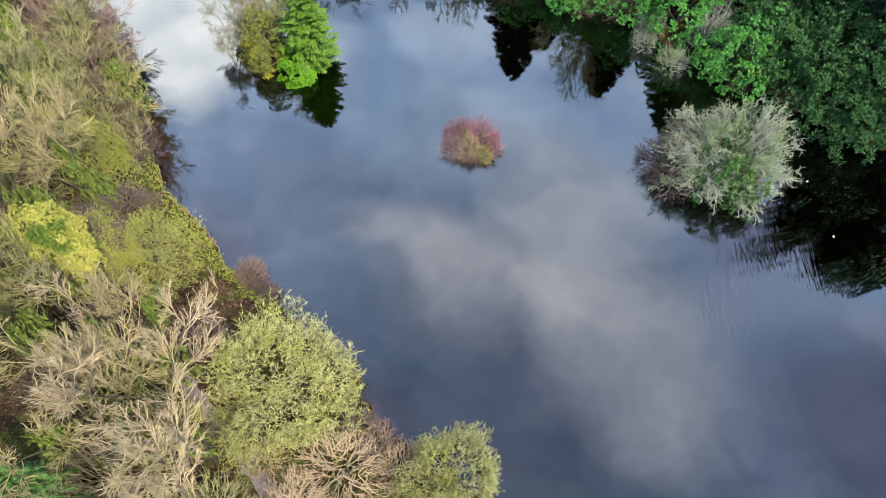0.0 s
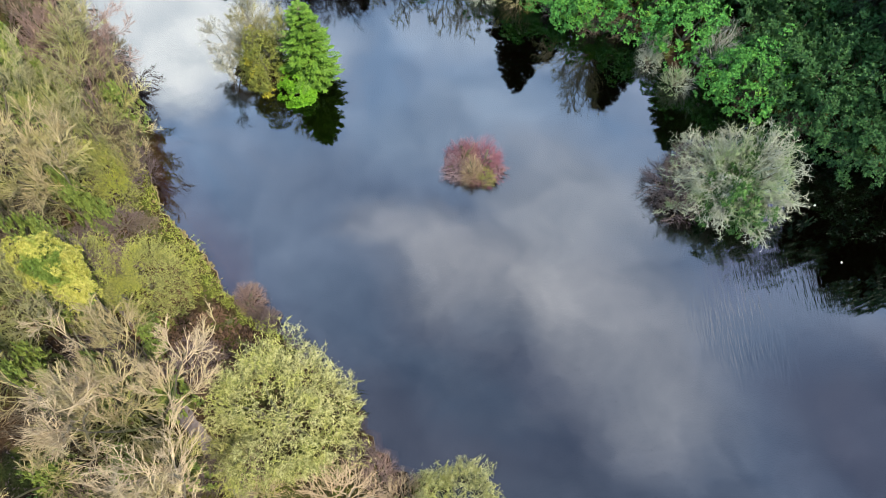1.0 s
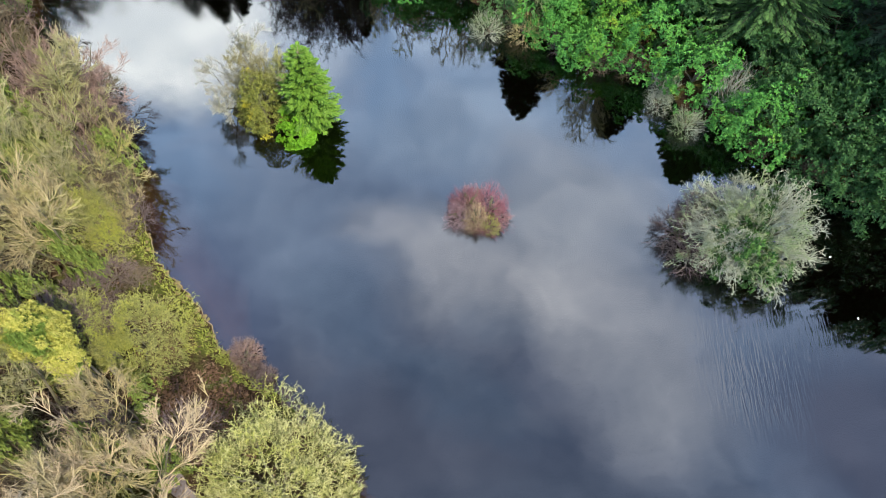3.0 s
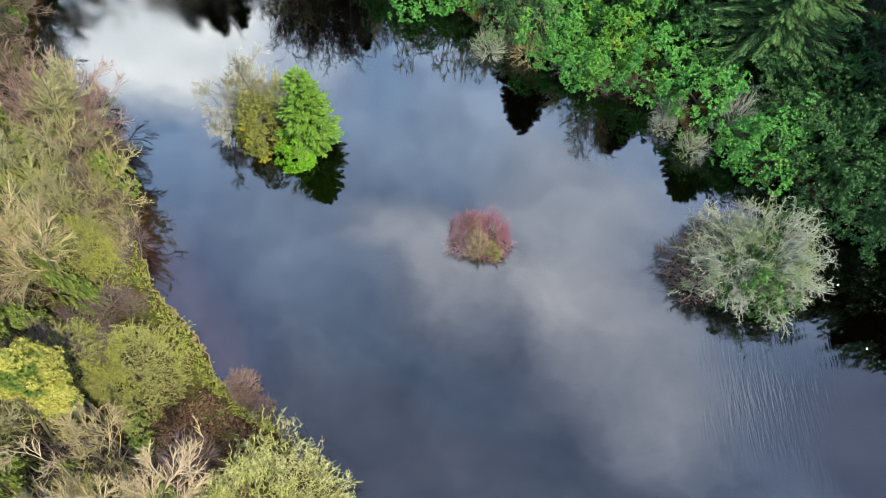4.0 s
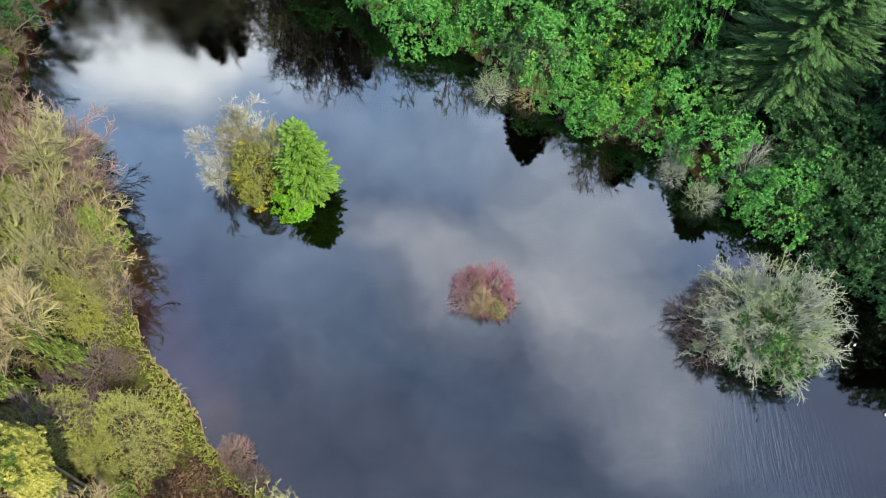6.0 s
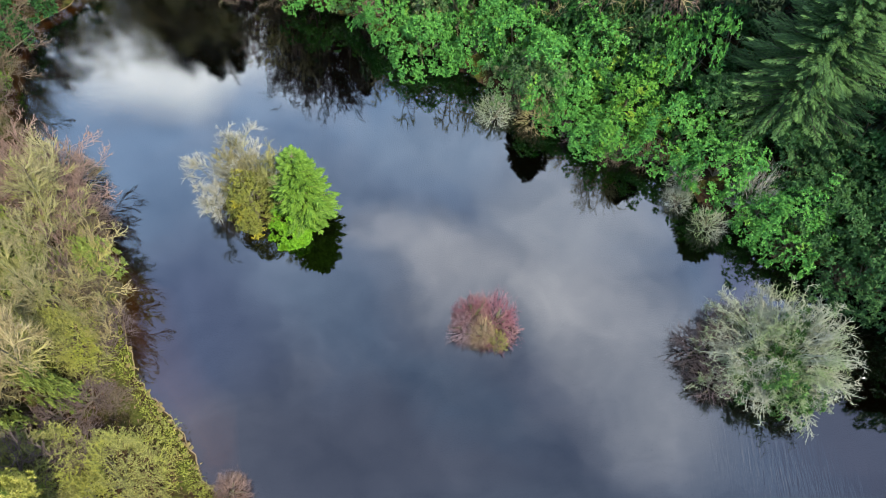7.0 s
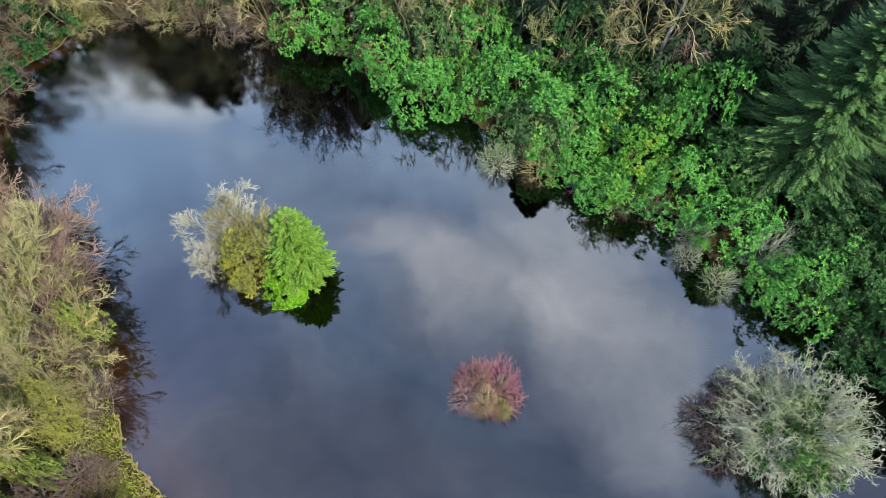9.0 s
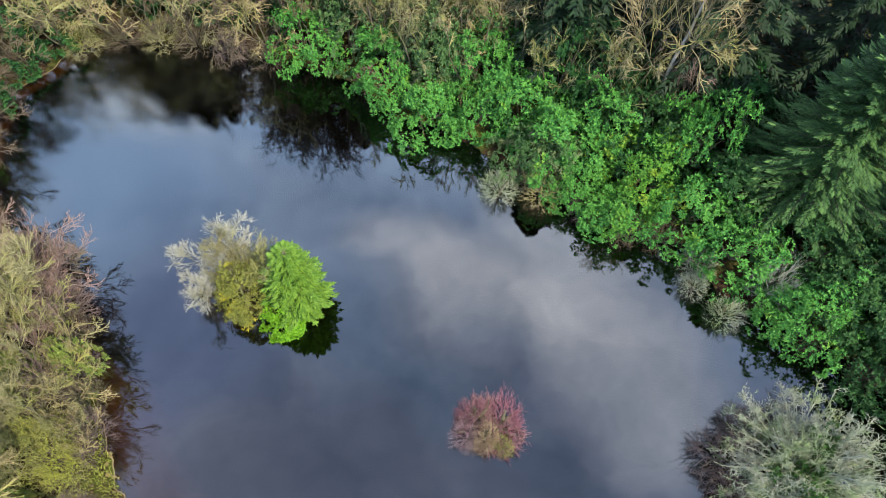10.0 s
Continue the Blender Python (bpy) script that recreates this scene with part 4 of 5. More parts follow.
for x, y, r, h, mat, what in (
    (-34.8, 44.4, 2.0, 7.5, BROWN, "brown"), (-36.2, 47.8, 2.4, 8.5, BROWN, "brown"), (-36.4, 51.4, 2.4, 8.5, BROWN, "brown"),
):
    plant("tall_thicket", THICKET[rng.randrange(2)], x, y, r / 2.4, h / 2.8, rng.uniform(0, 360), crown_mat=mat, label=what + " upright leafless thicket along the bank", category="shrub", group="tall thickets on the bank")

# ---- head of the pond ----
for x, y, h, r, mat, what, m in (
    (-29.4, 61.4, 8.0, 4.0, BROWN, "brown", BARE_FAR), (-21.8, 61.6, 9.0, 3.6, BUFF, "buff", BARE_FAR), (-16.8, 60.8, 9.0, 3.6, PINK, "pinkish-brown", BARE_FAR), (-25.6, 62.6, 9.0, 3.6, BROWN, "brown", BARE_FAR),
    (-33.6, 60.0, 9.0, 3.6, OLIVE, "mossy olive-grey", BARE_FAR), (-35.6, 54.0, 9.0, 3.6, BROWN, "brown", BARE_FAR), (-13.6, 61.0, 9.5, 3.2, BUFF, "buff", BARE_FAR),
    (-17.6, 66.0, 14.0, 4.4, BROWN, "tall brown", TALL),
    (-6.5, 61.5, 13.0, 4.4, BUFF, "tall buff", TALL), (1.2, 58.6, 11.5, 4.0, BUFF, "tall buff", TALL),  
):
    k = m[rng.randrange(len(m))]
    w, hh = (4.4, 10.5) if m is BARE_FAR else (5.0, 17.5)
    plant("bare_tree", k, x, y, r / w, h / hh, rng.uniform(0, 360), crown_mat=mat, label=what + " leafless tree at the head of the pond", group="bare trees at the head of the pond")
plant("oak", OAK, -14.0, 63.4, 1.0, 1.08, 30, crown_mat=SHADE_TWIG, branch_mat=SHADE_TWIG, trunk_mat=SHADE_TWIG, label="tall round-headed dark leafless oak behind the shore")
plant("birch", BIRCH_TREE, 13.4, 52.4, 0.78, 1.26, 60, crown_mat=BUFF, trunk_mat=BIRCH, limb_mat=TRUNK, label="tall leafless birch with pale bark and buff twigs")

# ---- evergreen bank ----
for x, y, r, h, mat in (
    (-11.9, 59.0, 2.7, 4.2, EVERGREEN), (-5.6, 55.8, 2.7, 4.4, EVERGREEN), (-3.0, 52.6, 2.6, 4.2, EVERGREEN), (1.2, 52.2, 2.2, 4.0, EVERGREEN),
    (-0.9, 55.8, 2.6, 6.4, EVERGREEN_GREY), (4.2, 52.4, 3.0, 4.8, EVERGREEN), (7.2, 49.4, 3.2, 4.8, EVERGREEN), (9.4, 53.0, 2.8, 5.4, EVERGREEN_DEEP),
    (11.8, 46.6, 3.2, 4.8, EVERGREEN_YELLOW), (9.6, 44.4, 2.0, 2.8, EVERGREEN), (15.2, 44.2, 2.8, 4.2, EVERGREEN), (18.0, 41.4, 2.9, 4.2, EVERGREEN),
):
    plant("evergreen_bush", LEAFY_FAR[rng.randrange(2)] if mat is EVERGREEN_DEEP and y > 36 else LEAFY[rng.randrange(4)], x, y, r / 3.0, h / 4.4, rng.uniform(0, 360), crown_mat=mat, label="glossy green broadleaved evergreen bush crowding the shore", category="bush", group="evergreen bushes")
for x, y, r, h, mat in (
    (15.3, 47.8, 2.5, 7.6, EVERGREEN), (20.2, 38.0, 2.0, 3.2, EVERGREEN), (22.2, 36.8, 2.7, 4.0, EVERGREEN), (24.4, 38.2, 3.3, 5.0, EVERGREEN_SHADED),
    (13.2, 49.2, 2.8, 5.2, EVERGREEN_SHADED), (27.6, 37.6, 3.2, 5.0, EVERGREEN_SHADED), (26.4, 33.0, 3.0, 4.2, EVERGREEN_SHADED), (29.4, 33.4, 3.6, 5.8, EVERGREEN_SHADED),
    (28.6, 31.0, 2.6, 4.0, EVERGREEN_SHADED), (32.6, 32.0, 3.4, 5.6, EVERGREEN_SHADED), (32.0, 37.0, 3.6, 5.6, EVERGREEN_DEEP), (22.6, 41.0, 3.0, 4.6, EVERGREEN_SHADED),
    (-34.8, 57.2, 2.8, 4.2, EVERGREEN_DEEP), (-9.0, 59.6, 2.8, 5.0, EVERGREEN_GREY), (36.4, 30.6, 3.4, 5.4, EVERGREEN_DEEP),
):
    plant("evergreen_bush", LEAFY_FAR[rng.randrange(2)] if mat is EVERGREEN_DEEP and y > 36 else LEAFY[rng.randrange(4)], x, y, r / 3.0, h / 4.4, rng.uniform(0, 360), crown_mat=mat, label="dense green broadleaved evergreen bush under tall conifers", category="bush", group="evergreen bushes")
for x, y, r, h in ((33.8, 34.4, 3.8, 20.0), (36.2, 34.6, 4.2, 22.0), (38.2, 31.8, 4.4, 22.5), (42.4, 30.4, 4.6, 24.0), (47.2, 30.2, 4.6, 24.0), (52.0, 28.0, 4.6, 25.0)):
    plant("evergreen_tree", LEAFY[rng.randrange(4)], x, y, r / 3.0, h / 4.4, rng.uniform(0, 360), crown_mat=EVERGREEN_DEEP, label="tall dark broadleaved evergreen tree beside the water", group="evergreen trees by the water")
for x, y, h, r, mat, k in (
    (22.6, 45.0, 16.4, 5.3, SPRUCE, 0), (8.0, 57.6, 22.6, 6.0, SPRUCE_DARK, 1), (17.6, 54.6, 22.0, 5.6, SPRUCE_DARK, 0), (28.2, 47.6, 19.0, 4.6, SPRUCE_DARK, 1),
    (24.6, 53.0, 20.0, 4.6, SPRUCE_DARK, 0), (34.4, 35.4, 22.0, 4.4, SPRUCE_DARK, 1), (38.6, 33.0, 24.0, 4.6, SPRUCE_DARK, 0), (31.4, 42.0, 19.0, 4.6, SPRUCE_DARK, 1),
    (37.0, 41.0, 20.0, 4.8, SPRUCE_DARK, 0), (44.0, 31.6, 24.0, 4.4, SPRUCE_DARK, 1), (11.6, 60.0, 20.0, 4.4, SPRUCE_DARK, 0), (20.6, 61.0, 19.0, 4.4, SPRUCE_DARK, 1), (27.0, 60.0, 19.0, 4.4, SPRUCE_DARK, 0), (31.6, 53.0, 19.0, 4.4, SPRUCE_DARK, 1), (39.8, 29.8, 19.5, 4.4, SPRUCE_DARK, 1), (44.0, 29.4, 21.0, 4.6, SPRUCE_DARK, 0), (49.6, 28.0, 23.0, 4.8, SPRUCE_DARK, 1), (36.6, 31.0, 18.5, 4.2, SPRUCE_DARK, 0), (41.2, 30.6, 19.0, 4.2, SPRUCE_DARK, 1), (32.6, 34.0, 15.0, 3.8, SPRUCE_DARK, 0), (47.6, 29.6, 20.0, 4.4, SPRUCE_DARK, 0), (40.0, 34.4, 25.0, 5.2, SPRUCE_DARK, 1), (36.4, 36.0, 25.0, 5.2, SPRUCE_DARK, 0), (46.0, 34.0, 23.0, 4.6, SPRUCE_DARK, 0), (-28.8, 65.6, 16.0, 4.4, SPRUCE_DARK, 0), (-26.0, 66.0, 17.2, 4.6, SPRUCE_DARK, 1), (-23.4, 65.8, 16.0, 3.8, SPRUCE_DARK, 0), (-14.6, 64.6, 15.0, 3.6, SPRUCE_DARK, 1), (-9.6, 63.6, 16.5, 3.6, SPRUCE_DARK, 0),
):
    plant("spruce", SPRUCES[0] if mat is SPRUCE else SPRUCES_FAR[k], x, y, r / 4.2, h / 18.0, rng.uniform(0, 360), crown_mat=mat, trunk_mat=SHADE_TWIG, label="tall dark green spruce with drooping feathered boughs", category="conifer", group="spruces behind the shore")
for x, y, r, h, mat, what in (
    (2.8, 46.6, 1.5, 1.8, GREY_GREEN, "whitish-grey lichened leafless shrub over the water"), (5.8, 46.4, 1.8, 2.2, BUFF, "buff leafless shrub over the water"),
    (17.0, 37.5, 1.35, 1.8, GREY_GREEN, "grey lichened leafless shrub over the water"), (15.3, 39.4, 1.1, 1.6, GREY_GREEN, "grey lichened leafless shrub over the water"),
    (19.8, 39.0, 1.6, 3.8, WHITE_GREY, "grey leafless shrub among evergreen bushes"), (11.2, 43.6, 1.6, 2.4, BROWN, "dark brown leafless shrub over the water"), (-7.4, 56.2, 1.3, 1.4, PINK, "reddish-brown dry shrub at the water's edge"),
):
    plant("leafless_shrub", THICKET[rng.randrange(2)], x, y, r / 2.4, h / 2.8, rng.uniform(0, 360), crown_mat=mat, label=what, category="shrub", group="leafless shrubs")

# ---- islet with its trees ----
plant("islet_conifer", CYPRESS, -10.0, 37.4, 0.90, 0.93, 30, label="bright green conifer on a small islet", category="conifer", z=0.2)
plant("islet_bush", LIME_BUSH, -10.7, 36.4, 1.0, 1.0, 70, label="vivid lime green round bush on the islet", category="bush", z=0.1)
plant("islet_evergreen", OLIVE_COLUMN, -13.4, 37.2, 1.12, 1.16, 70, label="olive and gold evergreen shrub on the islet", category="bush", z=0.2)
plant("islet_bare_tree", BARE[1], -14.2, 39.2, 0.66, 0.64, 100, crown_mat=WHITE_GREY, limb_mat=OLIVE, label="pale grey-buff leafless tree on the islet", z=0.2)
plant("islet_bare_tree", BARE[2], -12.8, 39.2, 0.60, 0.62, 20, crown_mat=OLIVE, limb_mat=OLIVE, label="olive-grey leafless tree on the islet", z=0.2)
plant("islet_bare_tree", BARE[3], -15.6, 38.3, 0.46, 0.44, 200, (0, -10), crown_mat=WHITE_GREY, limb_mat=OLIVE, label="whitish-grey leafless tree leaning off the islet", z=0.1)
plant("islet_bare_tree", BARE[0], -16.0, 37.4, 0.34, 0.32, 80, (0, -12), crown_mat=WHITE_GREY, limb_mat=OLIVE, label="small whitish-grey leafless tree leaning off the islet", z=0.1)
plant("islet_shrub", THICKET[0], -14.4, 38.8, 0.8, 1.6, 60, crown_mat=OLIVE, label="pale buff leafless shrub on the islet", category="shrub", z=0.2)
plant("islet_shrub", THICKET[1], -13.2, 38.4, 0.6, 1.8, 130, crown_mat=OLIVE, label="mossy olive leafless shrub behind the islet's evergreen", category="shrub", z=0.2)

# ---- willow and red-stemmed bush standing in the water ----
plant("grey_willow", WILLOW, 19.2, 27.7, 1.0, 0.98, 160, crown_mat=GREY_GREEN, branch_mat=GREY_GREEN, label="large grey lichened willow bush standing in the pond", category="bush", z=0.1)
for x, y, w, h, turn in ((18.8, 26.7, 1.4, 2.6, 10), (19.9, 25.1, 0.9, 1.9, 80), (17.3, 26.9, 1.0, 2.4, 150), (19.8, 28.4, 0.9, 2.9, 210)):
    plant("green_growth", LEAFY_SMALL[0], x, y, w, h, turn, crown_mat=OLIVE_GREEN, label="green leaves growing through the grey willow", category="bush", group="green growth in the willow", z=0.1)
for x, y, w, h, turn in ((15.3, 28.4, 0.90, 1.05, 40), (15.6, 26.6, 0.72, 0.75, 111), (16.6, 30.0, 0.70, 1.05, 21)):
    plant("willow_thicket", THICKET[turn % 2], x, y, w, h, turn, crown_mat=PURPLE, label="purple-brown leafless thicket beside the grey willow", category="shrub", group="thickets round the willow", z=0.0)
plant("red_stemmed_bush", SMALL[0], 2.5, 29.9, 1.6, 1.15, 0, crown_mat=RED, label="red-stemmed leafless bush standing in the pond", category="bush", z=0.0)
plant("red_stemmed_bush", SMALL[1], 1.2, 30.3, 1.15, 1.25, 50, (0, -8), crown_mat=RED, label="small dark red-stemmed leafless bush in the pond", category="bush", z=0.0)
plant("pale_stemmed_bush", SMALL[0], 0.75, 29.5, 0.95, 1.10, 140, (0, -14), crown_mat=ROSE, label="pinkish-grey leafless stems beside the red bush", category="bush", z=0.0)
plant("moss_clump", SMALL[0], 2.75, 28.75, 0.62, 0.9, 30, crown_mat=LIME_TWIG, label="yellow-green mossy stems at the foot of the red bush", category="reeds", z=0.0)
plant("dry_reed_clump", SMALL[1], 1.8, 29.1, 0.80, 1.3, 90, crown_mat=REED, label="orange-buff dry stems within the red bush", category="reeds", z=0.1)

# ---- wood behind the evergreen bank ----
for x, y, h, r, mat, m, what in (
    (8.6, 62.0, 15.0, 4.4, OLIVE, TALL, "tall mossy"), (-3.4, 63.0, 14.5, 4.4, OLIVE, TALL, "tall mossy"), (3.2, 62.8, 15.0, 4.4, BUFF, TALL, "tall buff"), (-9.6, 66.0, 17.0, 4.4, BROWN, TALL, "tall brown"),
    (6.4, 54.0, 10.0, 3.6, OLIVE, BARE_FAR, "mossy"), (-1.0, 58.6, 11.0, 3.8, OLIVE, BARE_FAR, "mossy"), (-6.8, 58.8, 11.0, 3.4, BUFF, BARE_FAR, "buff"), 
    (-37.5, 48.0, 12.0, 4.4, OLIVE, BARE_FAR, "mossy"), (-37.0, 42.0, 12.0, 4.4, BUFF, BARE_FAR, "buff"),
):
    w, hh = (4.4, 10.5) if m is BARE_FAR else (5.0, 17.5)
    plant("bare_tree", m[rng.randrange(len(m))], x, y, r / w, h / hh, rng.uniform(0, 360), crown_mat=mat, label=what + " leafless tree behind the evergreen bank", group="bare trees behind the evergreen bank")
for x, y, r, h, mat in ((19.6, 50.0, 3.2, 5.0, EVERGREEN_DEEP), (17.6, 46.0, 3.0, 5.0, EVERGREEN_SHADED), (10.0, 49.8, 3.0, 5.0, EVERGREEN), (6.8, 53.6, 3.0, 5.4, EVERGREEN_DEEP), (1.8, 55.6, 3.0, 5.6, EVERGREEN),
                        (27.0, 42.6, 3.2, 5.0, EVERGREEN_DEEP), (-2.8, 57.0, 3.0, 5.0, EVERGREEN_GREY), (12.8, 53.0, 3.0, 5.0, EVERGREEN_SHADED), (4.6, 58.6, 3.2, 5.0, EVERGREEN_DEEP), (-32.0, 63.0, 3.2, 4.4, EVERGREEN_DEEP), (-19.2, 63.4, 3.0, 4.0, EVERGREEN_DEEP), (-24.6, 64.6, 3.0, 4.0, EVERGREEN_DEEP)):
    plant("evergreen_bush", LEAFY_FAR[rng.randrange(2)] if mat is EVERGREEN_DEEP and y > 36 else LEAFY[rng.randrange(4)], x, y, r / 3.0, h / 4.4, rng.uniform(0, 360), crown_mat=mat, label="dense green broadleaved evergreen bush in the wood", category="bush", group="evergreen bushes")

# ---- twiggy growth overhanging the head of the pond ----
for x, y, h, r, turn, mat, what in (
    (-33.4, 56.6, 6.0, 3.2, 30, BROWN, "brown"), (-31.6, 59.0, 7.0, 4.0, 90, OLIVE, "olive-buff"), (-27.8, 60.2, 7.4, 3.8, 10, BUFF, "buff"), (-24.4, 60.4, 6.0, 3.2, 200, BROWN, "brown"), (-21.2, 60.0, 6.6, 3.4, 70, OLIVE, "olive-buff"),
    (-18.0, 59.8, 7.0, 3.4, 120, BROWN, "brown"), (-15.2, 59.0, 7.0, 3.2, 300, BUFF, "buff"), (-12.6, 59.8, 8.0, 3.2, 15, BROWN, "brown"), (-29.8, 60.8, 9.0, 3.8, 140, BUFF, "buff"), (-22.8, 62.0, 9.0, 3.8, 240, OLIVE, "olive-buff"), (-16.4, 61.6, 9.5, 3.8, 340, BUFF, "buff"),
    (-5.8, 59.4, 9.0, 3.0, 80, OLIVE, "olive-buff"), (-1.8, 58.2, 9.0, 3.0, 160, OLIVE, "olive-buff"), (1.6, 57.4, 10.0, 3.0, 220, BUFF, "buff"),
):
    plant("weeping_tree", WEEPING[rng.randrange(3)], x, y, r / 4.0, h / 7.6, turn, crown_mat=mat, label=what + " leafless tree with arching hanging twigs beside the pond", group="trees arching over the water")
for x, y, h, r, mat in ((-30.0, 65.5, 11.0, 4.2, OLIVE), (-25.0, 66.0, 11.0, 4.2, BROWN), (-20.0, 65.0, 11.0, 4.2, OLIVE), (-15.4, 64.2, 11.0, 4.0, BROWN), (-34.5, 64.0, 11.0, 4.2, OLIVE), (-36.5, 58.0, 10.0, 4.2, BROWN)):
    plant("bare_tree", BARE_FAR[rng.randrange(2)], x, y, r / 4.4, h / 10.5, rng.uniform(0, 360), crown_mat=mat, label="leafless tree in the wood at the head of the pond", group="bare trees at the head of the pond")

# ---- more growth that closes the gaps ----
# brown and purple ones give the gaps between crowns their shade by colour
for x, y, r, h, mat, what in (
    (-17.4, 11.6, 2.6, 5.0, OLIVE, "mossy olive"), (-20.2, 11.4, 2.6, 5.5, BROWN, "brown"), (-14.4, 8.6, 2.4, 4.5, BUFF, "buff"), (-17.0, 6.6, 2.6, 5.0, BROWN, "brown"), (-11.6, 9.6, 1.5, 1.6, OLIVE, "mossy olive"),
    (-18.8, 14.0, 2.4, 5.0, PURPLE, "purple-brown"), (-22.8, 19.2, 2.8, 5.0, PURPLE, "purple-brown"), (-24.6, 14.0, 2.6, 6.0, OLIVE, "mossy olive"), (-26.4, 22.6, 2.8, 6.0, BROWN, "brown"), (-25.4, 27.0, 2.8, 5.5, OLIVE, "mossy olive"),
    (-27.6, 31.2, 2.8, 5.5, BROWN, "brown"), (-28.6, 37.4, 2.8, 5.0, PINK, "pinkish-buff"), (-28.0, 39.0, 2.6, 3.6, PINK, "pinkish-buff"), (-23.8, 30.6, 2.6, 5.0, PURPLE, "purple-brown"), (-13.4, 4.2, 2.4, 4.0, PALE, "straw-coloured"),
):
    plant("twiggy_bush", THICKET[rng.randrange(2)], x, y, r / 2.4, h / 2.8, rng.uniform(0, 360), crown_mat=mat, label=what + " leafless bush filling the wooded bank", category="bush", group="twiggy bushes on the bank")
plant("leaning_tree", LEANING[1], -27.6, 36.8, 0.95, 0.9, 60, (0, 14), crown_mat=PINK, label="pinkish-buff leafless many-stemmed tree leaning over the water", group="trees leaning over the water")
for x, y, h, r, mat, what in ((0.6, 55.0, 11.5, 3.6, BUFF, "buff"), (-3.6, 56.0, 11.0, 3.2, OLIVE, "mossy"), (10.6, 52.6, 10.0, 3.2, OLIVE, "mossy"), (14.6, 51.4, 8.6, 2.2, PINK, "pinkish-buff"), (12.0, 54.8, 12.0, 4.0, BUFF, "buff"), (16.4, 54.0, 12.0, 3.8, OLIVE, "mossy"), (4.6, 56.4, 11.5, 3.4, OLIVE, "mossy")):
    plant("bare_tree", WEEPING[rng.randrange(3)], x, y, r / 4.0, h / 7.6, rng.uniform(0, 360), crown_mat=mat, limb_mat=TRUNK, label=what + " leafless tree rising through evergreen bushes", group="bare trees behind the evergreen bank")
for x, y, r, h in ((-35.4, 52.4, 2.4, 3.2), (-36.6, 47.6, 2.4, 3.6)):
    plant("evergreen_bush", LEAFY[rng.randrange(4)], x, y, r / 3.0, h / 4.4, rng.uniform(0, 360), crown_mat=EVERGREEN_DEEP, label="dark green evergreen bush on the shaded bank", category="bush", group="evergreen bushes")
for x, y, h, r, k in ((-11.6, 62.0, 14.5, 5.0, 2), (-9.0, 61.6, 14.0, 4.2, 0), (-7.0, 61.2, 14.0, 3.6, 1), (-26.4, 63.8, 14.5, 3.6, 2), (-24.0, 64.2, 15.5, 4.0, 0), (-25.0, 63.2, 12.5, 3.2, 3)):
    plant("bare_tree", BARE_FAR[k % 2], x, y, r / 4.4, h / 10.5, rng.uniform(0, 360), crown_mat=SHADE_TWIG, label="tall dense leafless tree painted shade-dark at the head of the pond", group="bare trees at the head of the pond")
for x, y, r, h in ((-14.2, 62.0, 1.6, 10.0), (-16.4, 62.8, 1.6, 9.0), (-24.8, 63.4, 1.5, 9.0), (-8.6, 60.8, 1.5, 9.0)):
    plant("green_bush", LEAFY_SMALL[0], x, y, r / 1.2, h / 1.6, rng.uniform(0, 360), crown_mat=EVERGREEN_DEEP, label="dark ivy clothing a tree trunk", category="ivy", group="ivy-clad trunks")
for x, y, r, h, mat in ((4.4, 48.8, 2.0, 3.2, EVERGREEN_GREY), (8.0, 46.4, 1.9, 3.0, EVERGREEN), (6.2, 48.2, 2.0, 3.6, EVERGREEN_GREY), (11.2, 44.2, 1.8, 2.6, EVERGREEN), (-1.6, 52.4, 1.8, 3.0, EVERGREEN)):
    plant("evergreen_bush", LEAFY[rng.randrange(4)], x, y, r / 3.0, h / 4.4, rng.uniform(0, 360), crown_mat=mat, label="low green broadleaved evergreen bush at the water's edge", category="bush", group="evergreen bushes")
for x, y, r, h in ((-18.4, 12.6, 1.1, 5.0), (-16.2, 8.2, 1.0, 4.6), (-19.4, 7.6, 1.2, 5.4), (-21.6, 17.8, 1.2, 5.0), (-23.6, 21.4, 1.2, 6.0), (-14.9, 12.4, 1.0, 3.4), (-24.6, 31.4, 1.1, 6.5), (-22.2, 24.0, 1.0, 5.6), (-13.0, 8.4, 0.9, 2.6)):
    plant("green_bush", LEAFY_SMALL[0], x, y, r / 1.2, h / 1.6, rng.uniform(0, 360), crown_mat=IVY, label="yellow-green ivy and moss climbing a leafless tree", category="ivy", group="small green bushes")


# ---- undergrowth ----
def scatter(name, label, category, count, region, mat, seed, size, width, upright, clear=0.3, far=99.0):
    """Many small blades or leaves strewn over a stretch of land, joined as one."""
    r = np.random.RandomState(seed)
    x0, y0, x1, y1 = region
    x, y = r.uniform(x0, x1, count), r.uniform(y0, y1, count)
    d = to_shore(x, y)
    keep = (d > clear) & (d < far) & (wobble(x, y, 1.1, seed + 1) > -0.45)
    x, y = x[keep], y[keep]
    z = ground_z(x, y)
    n = len(x)
    g = Geo()
    a = r.uniform(0, 6.283, n)
    ax = np.stack([np.cos(a), np.sin(a), r.uniform(0.3, 1.6, n) * upright], 1)
    L = size * r.uniform(0.5, 1.4, n)
    g.blades(np.stack([x, y, z], 1) + r.uniform(0, 0.25, (n, 1)) * [0, 0, upright], ax, r.normal(0, 0.5, (n, 3)) + [0, 0, 1], L, L * width)
    ob = new(name, g.mesh(name, mat))
    return tagged(ob, label, category, kind="stuff")


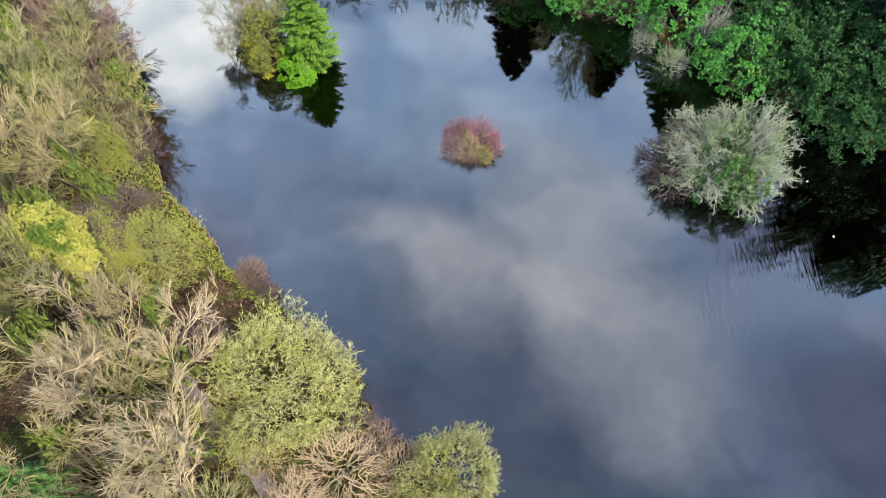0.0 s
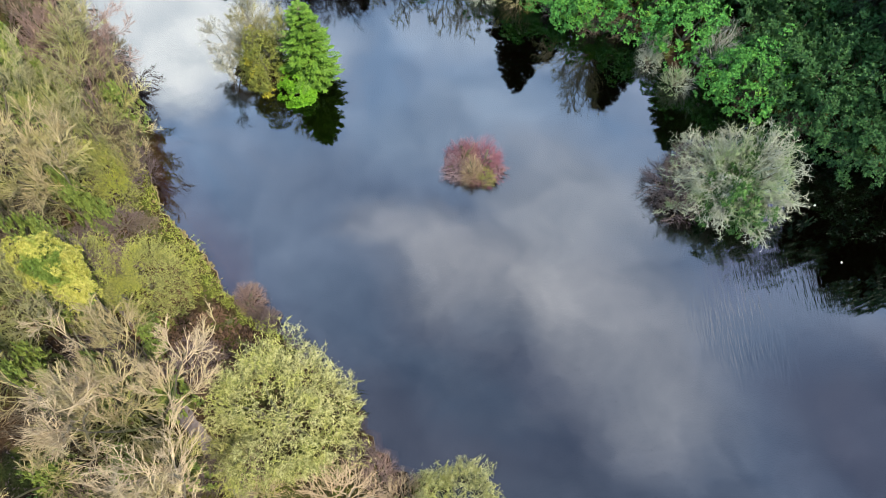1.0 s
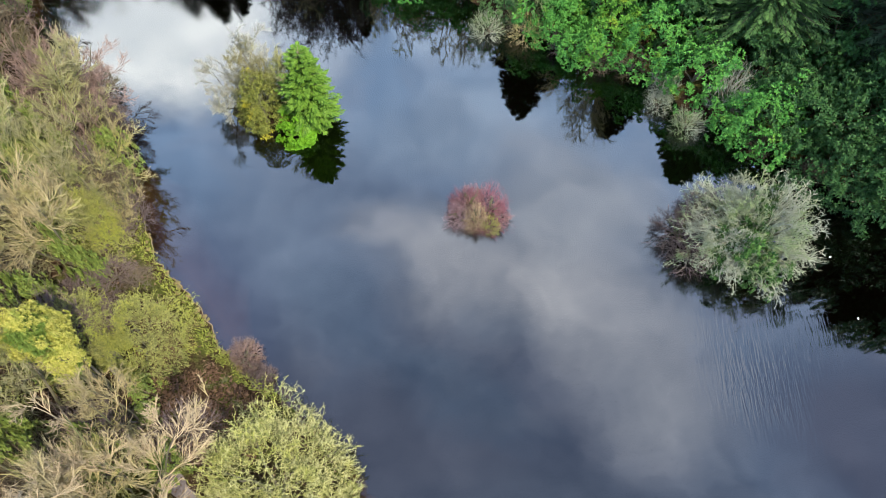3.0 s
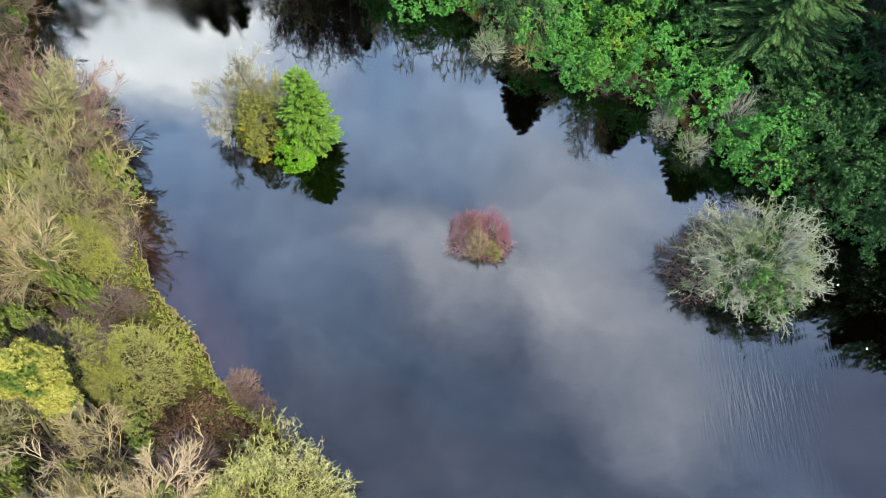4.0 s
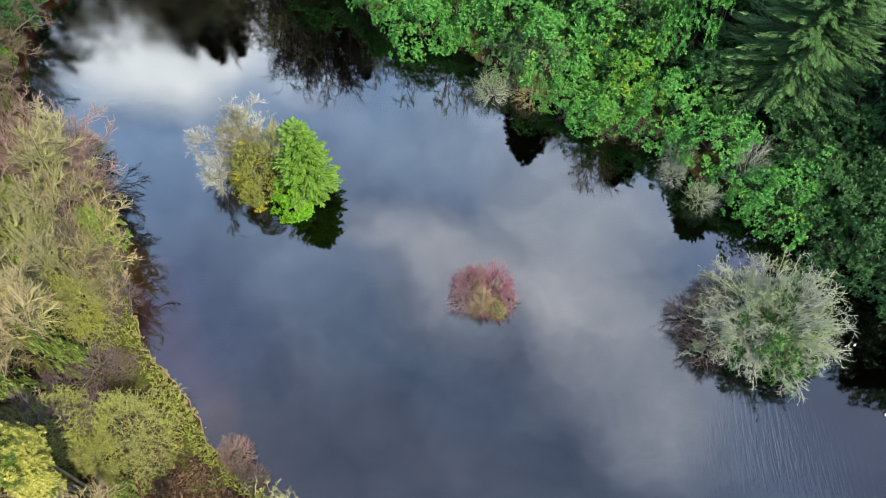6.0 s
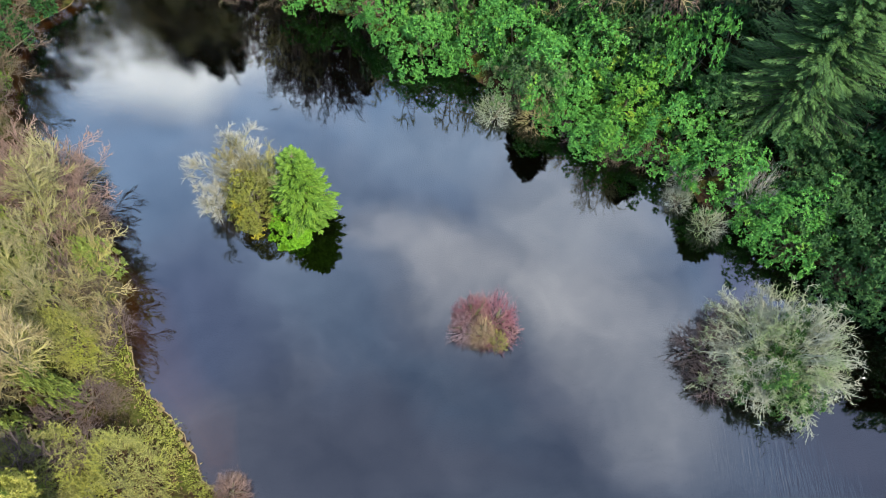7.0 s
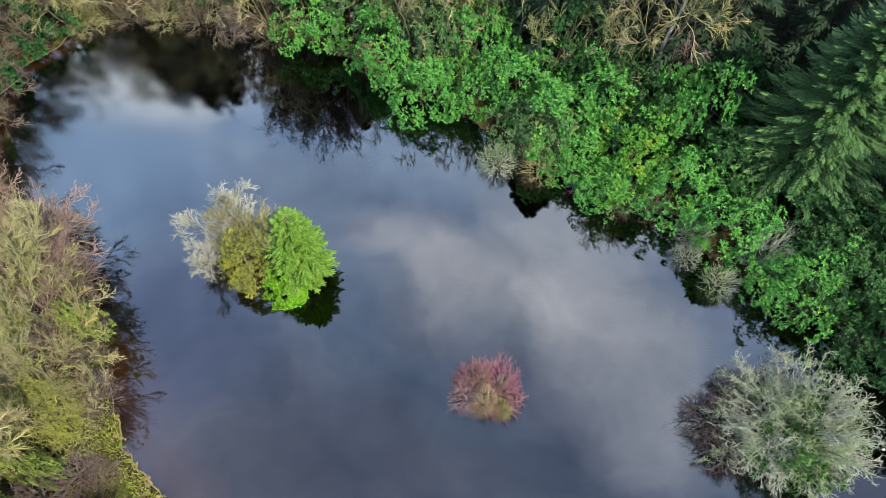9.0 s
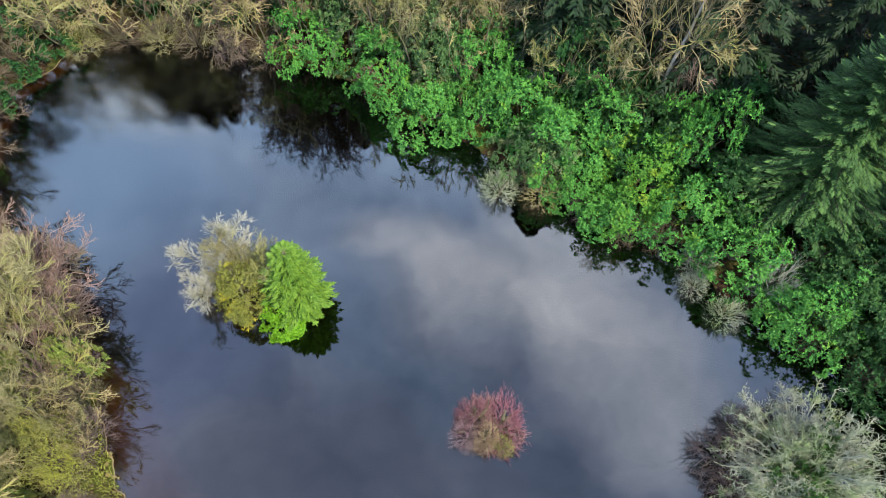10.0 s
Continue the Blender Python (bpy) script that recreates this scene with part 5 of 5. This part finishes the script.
GRASS = leaf("rough_grass", (0.10, 0.14, 0.02), (0.18, 0.22, 0.032), (0.26, 0.28, 0.06), (0.19, 0.13, 0.06), 0.62, rough=0.7)
DEAD = leaf("dead_leaves", (0.033, 0.019, 0.012), (0.084, 0.054, 0.033), (0.150, 0.102, 0.066), rough=0.75)
scatter("bramble_patch", "reddish-brown brambles and bracken on the bank", "brambles", 9000, (-18.6, 12.5, -10.5, 22.0), BRAMBLE, 7, 0.24, 0.5, 0.6, 1.1)
scatter("bank_grass", "yellow-green rough grass along the water's edge", "grass", 40000, (-23.0, 16.5, -9.0, 31.0), GRASS, 8, 0.26, 0.14, 1.1, 0.05, 0.85)
scatter("leaf_litter", "fallen brown leaves under the trees", "leaf litter", 14000, (-32.0, 0.0, -2.0, 48.0), DEAD, 9, 0.2, 0.5, 0.2, 0.3)
scatter("far_leaf_litter", "fallen brown leaves at the head of the pond", "leaf litter", 6000, (-36.0, 54.0, 10.0, 70.0), DEAD, 10, 0.22, 0.5, 0.2, 0.3)


def shore_stones():
    """Rough stones and clods edging the bank."""
    r = random.Random(3)
    meshes = []
    for k in range(4):
        bm = bmesh.new()
        bmesh.ops.create_icosphere(bm, subdivisions=1, radius=0.5)
        for v in bm.verts:
            v.co = Vector((v.co.x * r.uniform(0.8, 1.3), v.co.y * r.uniform(0.7, 1.1), v.co.z * r.uniform(0.45, 0.8)))
        me = bpy.data.meshes.new("shore_stone")
        bm.to_mesh(me)
        bm.free()
        me.materials.append(STONE)
        meshes.append(me)
    line = [(-10.4, 17.5), (-11.6, 18.4), (-13.8, 20.0), (-15.2, 21.9), (-17.0, 23.8), (-19.0, 26.0), (-20.0, 28.0)]
    for (ax, ay), (bx, by) in zip(line, line[1:]):
        for k in range(16):
            u = (k + r.random()) / 16
            x, y = ax + (bx - ax) * u + r.uniform(-0.35, 0.25), ay + (by - ay) * u + r.uniform(-0.35, 0.25)
            s = r.uniform(0.14, 0.40)
            ob = new("shore_stone", meshes[r.randrange(4)])
            ob.matrix_basis = pose(x, y, gz(x, y) + s * 0.1, r.uniform(-20, 20), r.uniform(-20, 20), r.uniform(0, 360)) @ Matrix.Diagonal((s, s, s, 1))
            tagged(ob, "rough tan stone bedded in the water's edge", "stone", "stones along the bank")


shore_stones()


def floating_speck():
    """Two small pale objects afloat on the dark water, of no certain kind."""
    r = random.Random(8)
    for x, y, turn in ((25.1, 27.05, 20), (25.8, 22.7, 75)):
        bm = bmesh.new()
        bmesh.ops.create_icosphere(bm, subdivisions=2, radius=0.075)
        for v in bm.verts:
            k = r.uniform(0.85, 1.15)
            v.co = Vector((v.co.x * 1.25 * k, v.co.y * 0.8 * k, v.co.z * 0.5 * k))
        me = bpy.data.meshes.new("floating_speck")
        bm.to_mesh(me)
        bm.free()
        me.materials.append(PALE_SPECK)
        ob = new("floating_speck", me)
        ob.matrix_basis = pose(x, y, 0.02, 0, 0, turn)
        tagged(ob, "small whitish object floating on dark water", "debris", "scraps afloat")


PALE_SPECK = plain_rough("pale_speck", (0.45, 0.44, 0.40), (0.62, 0.61, 0.57), 9.0)
floating_speck()
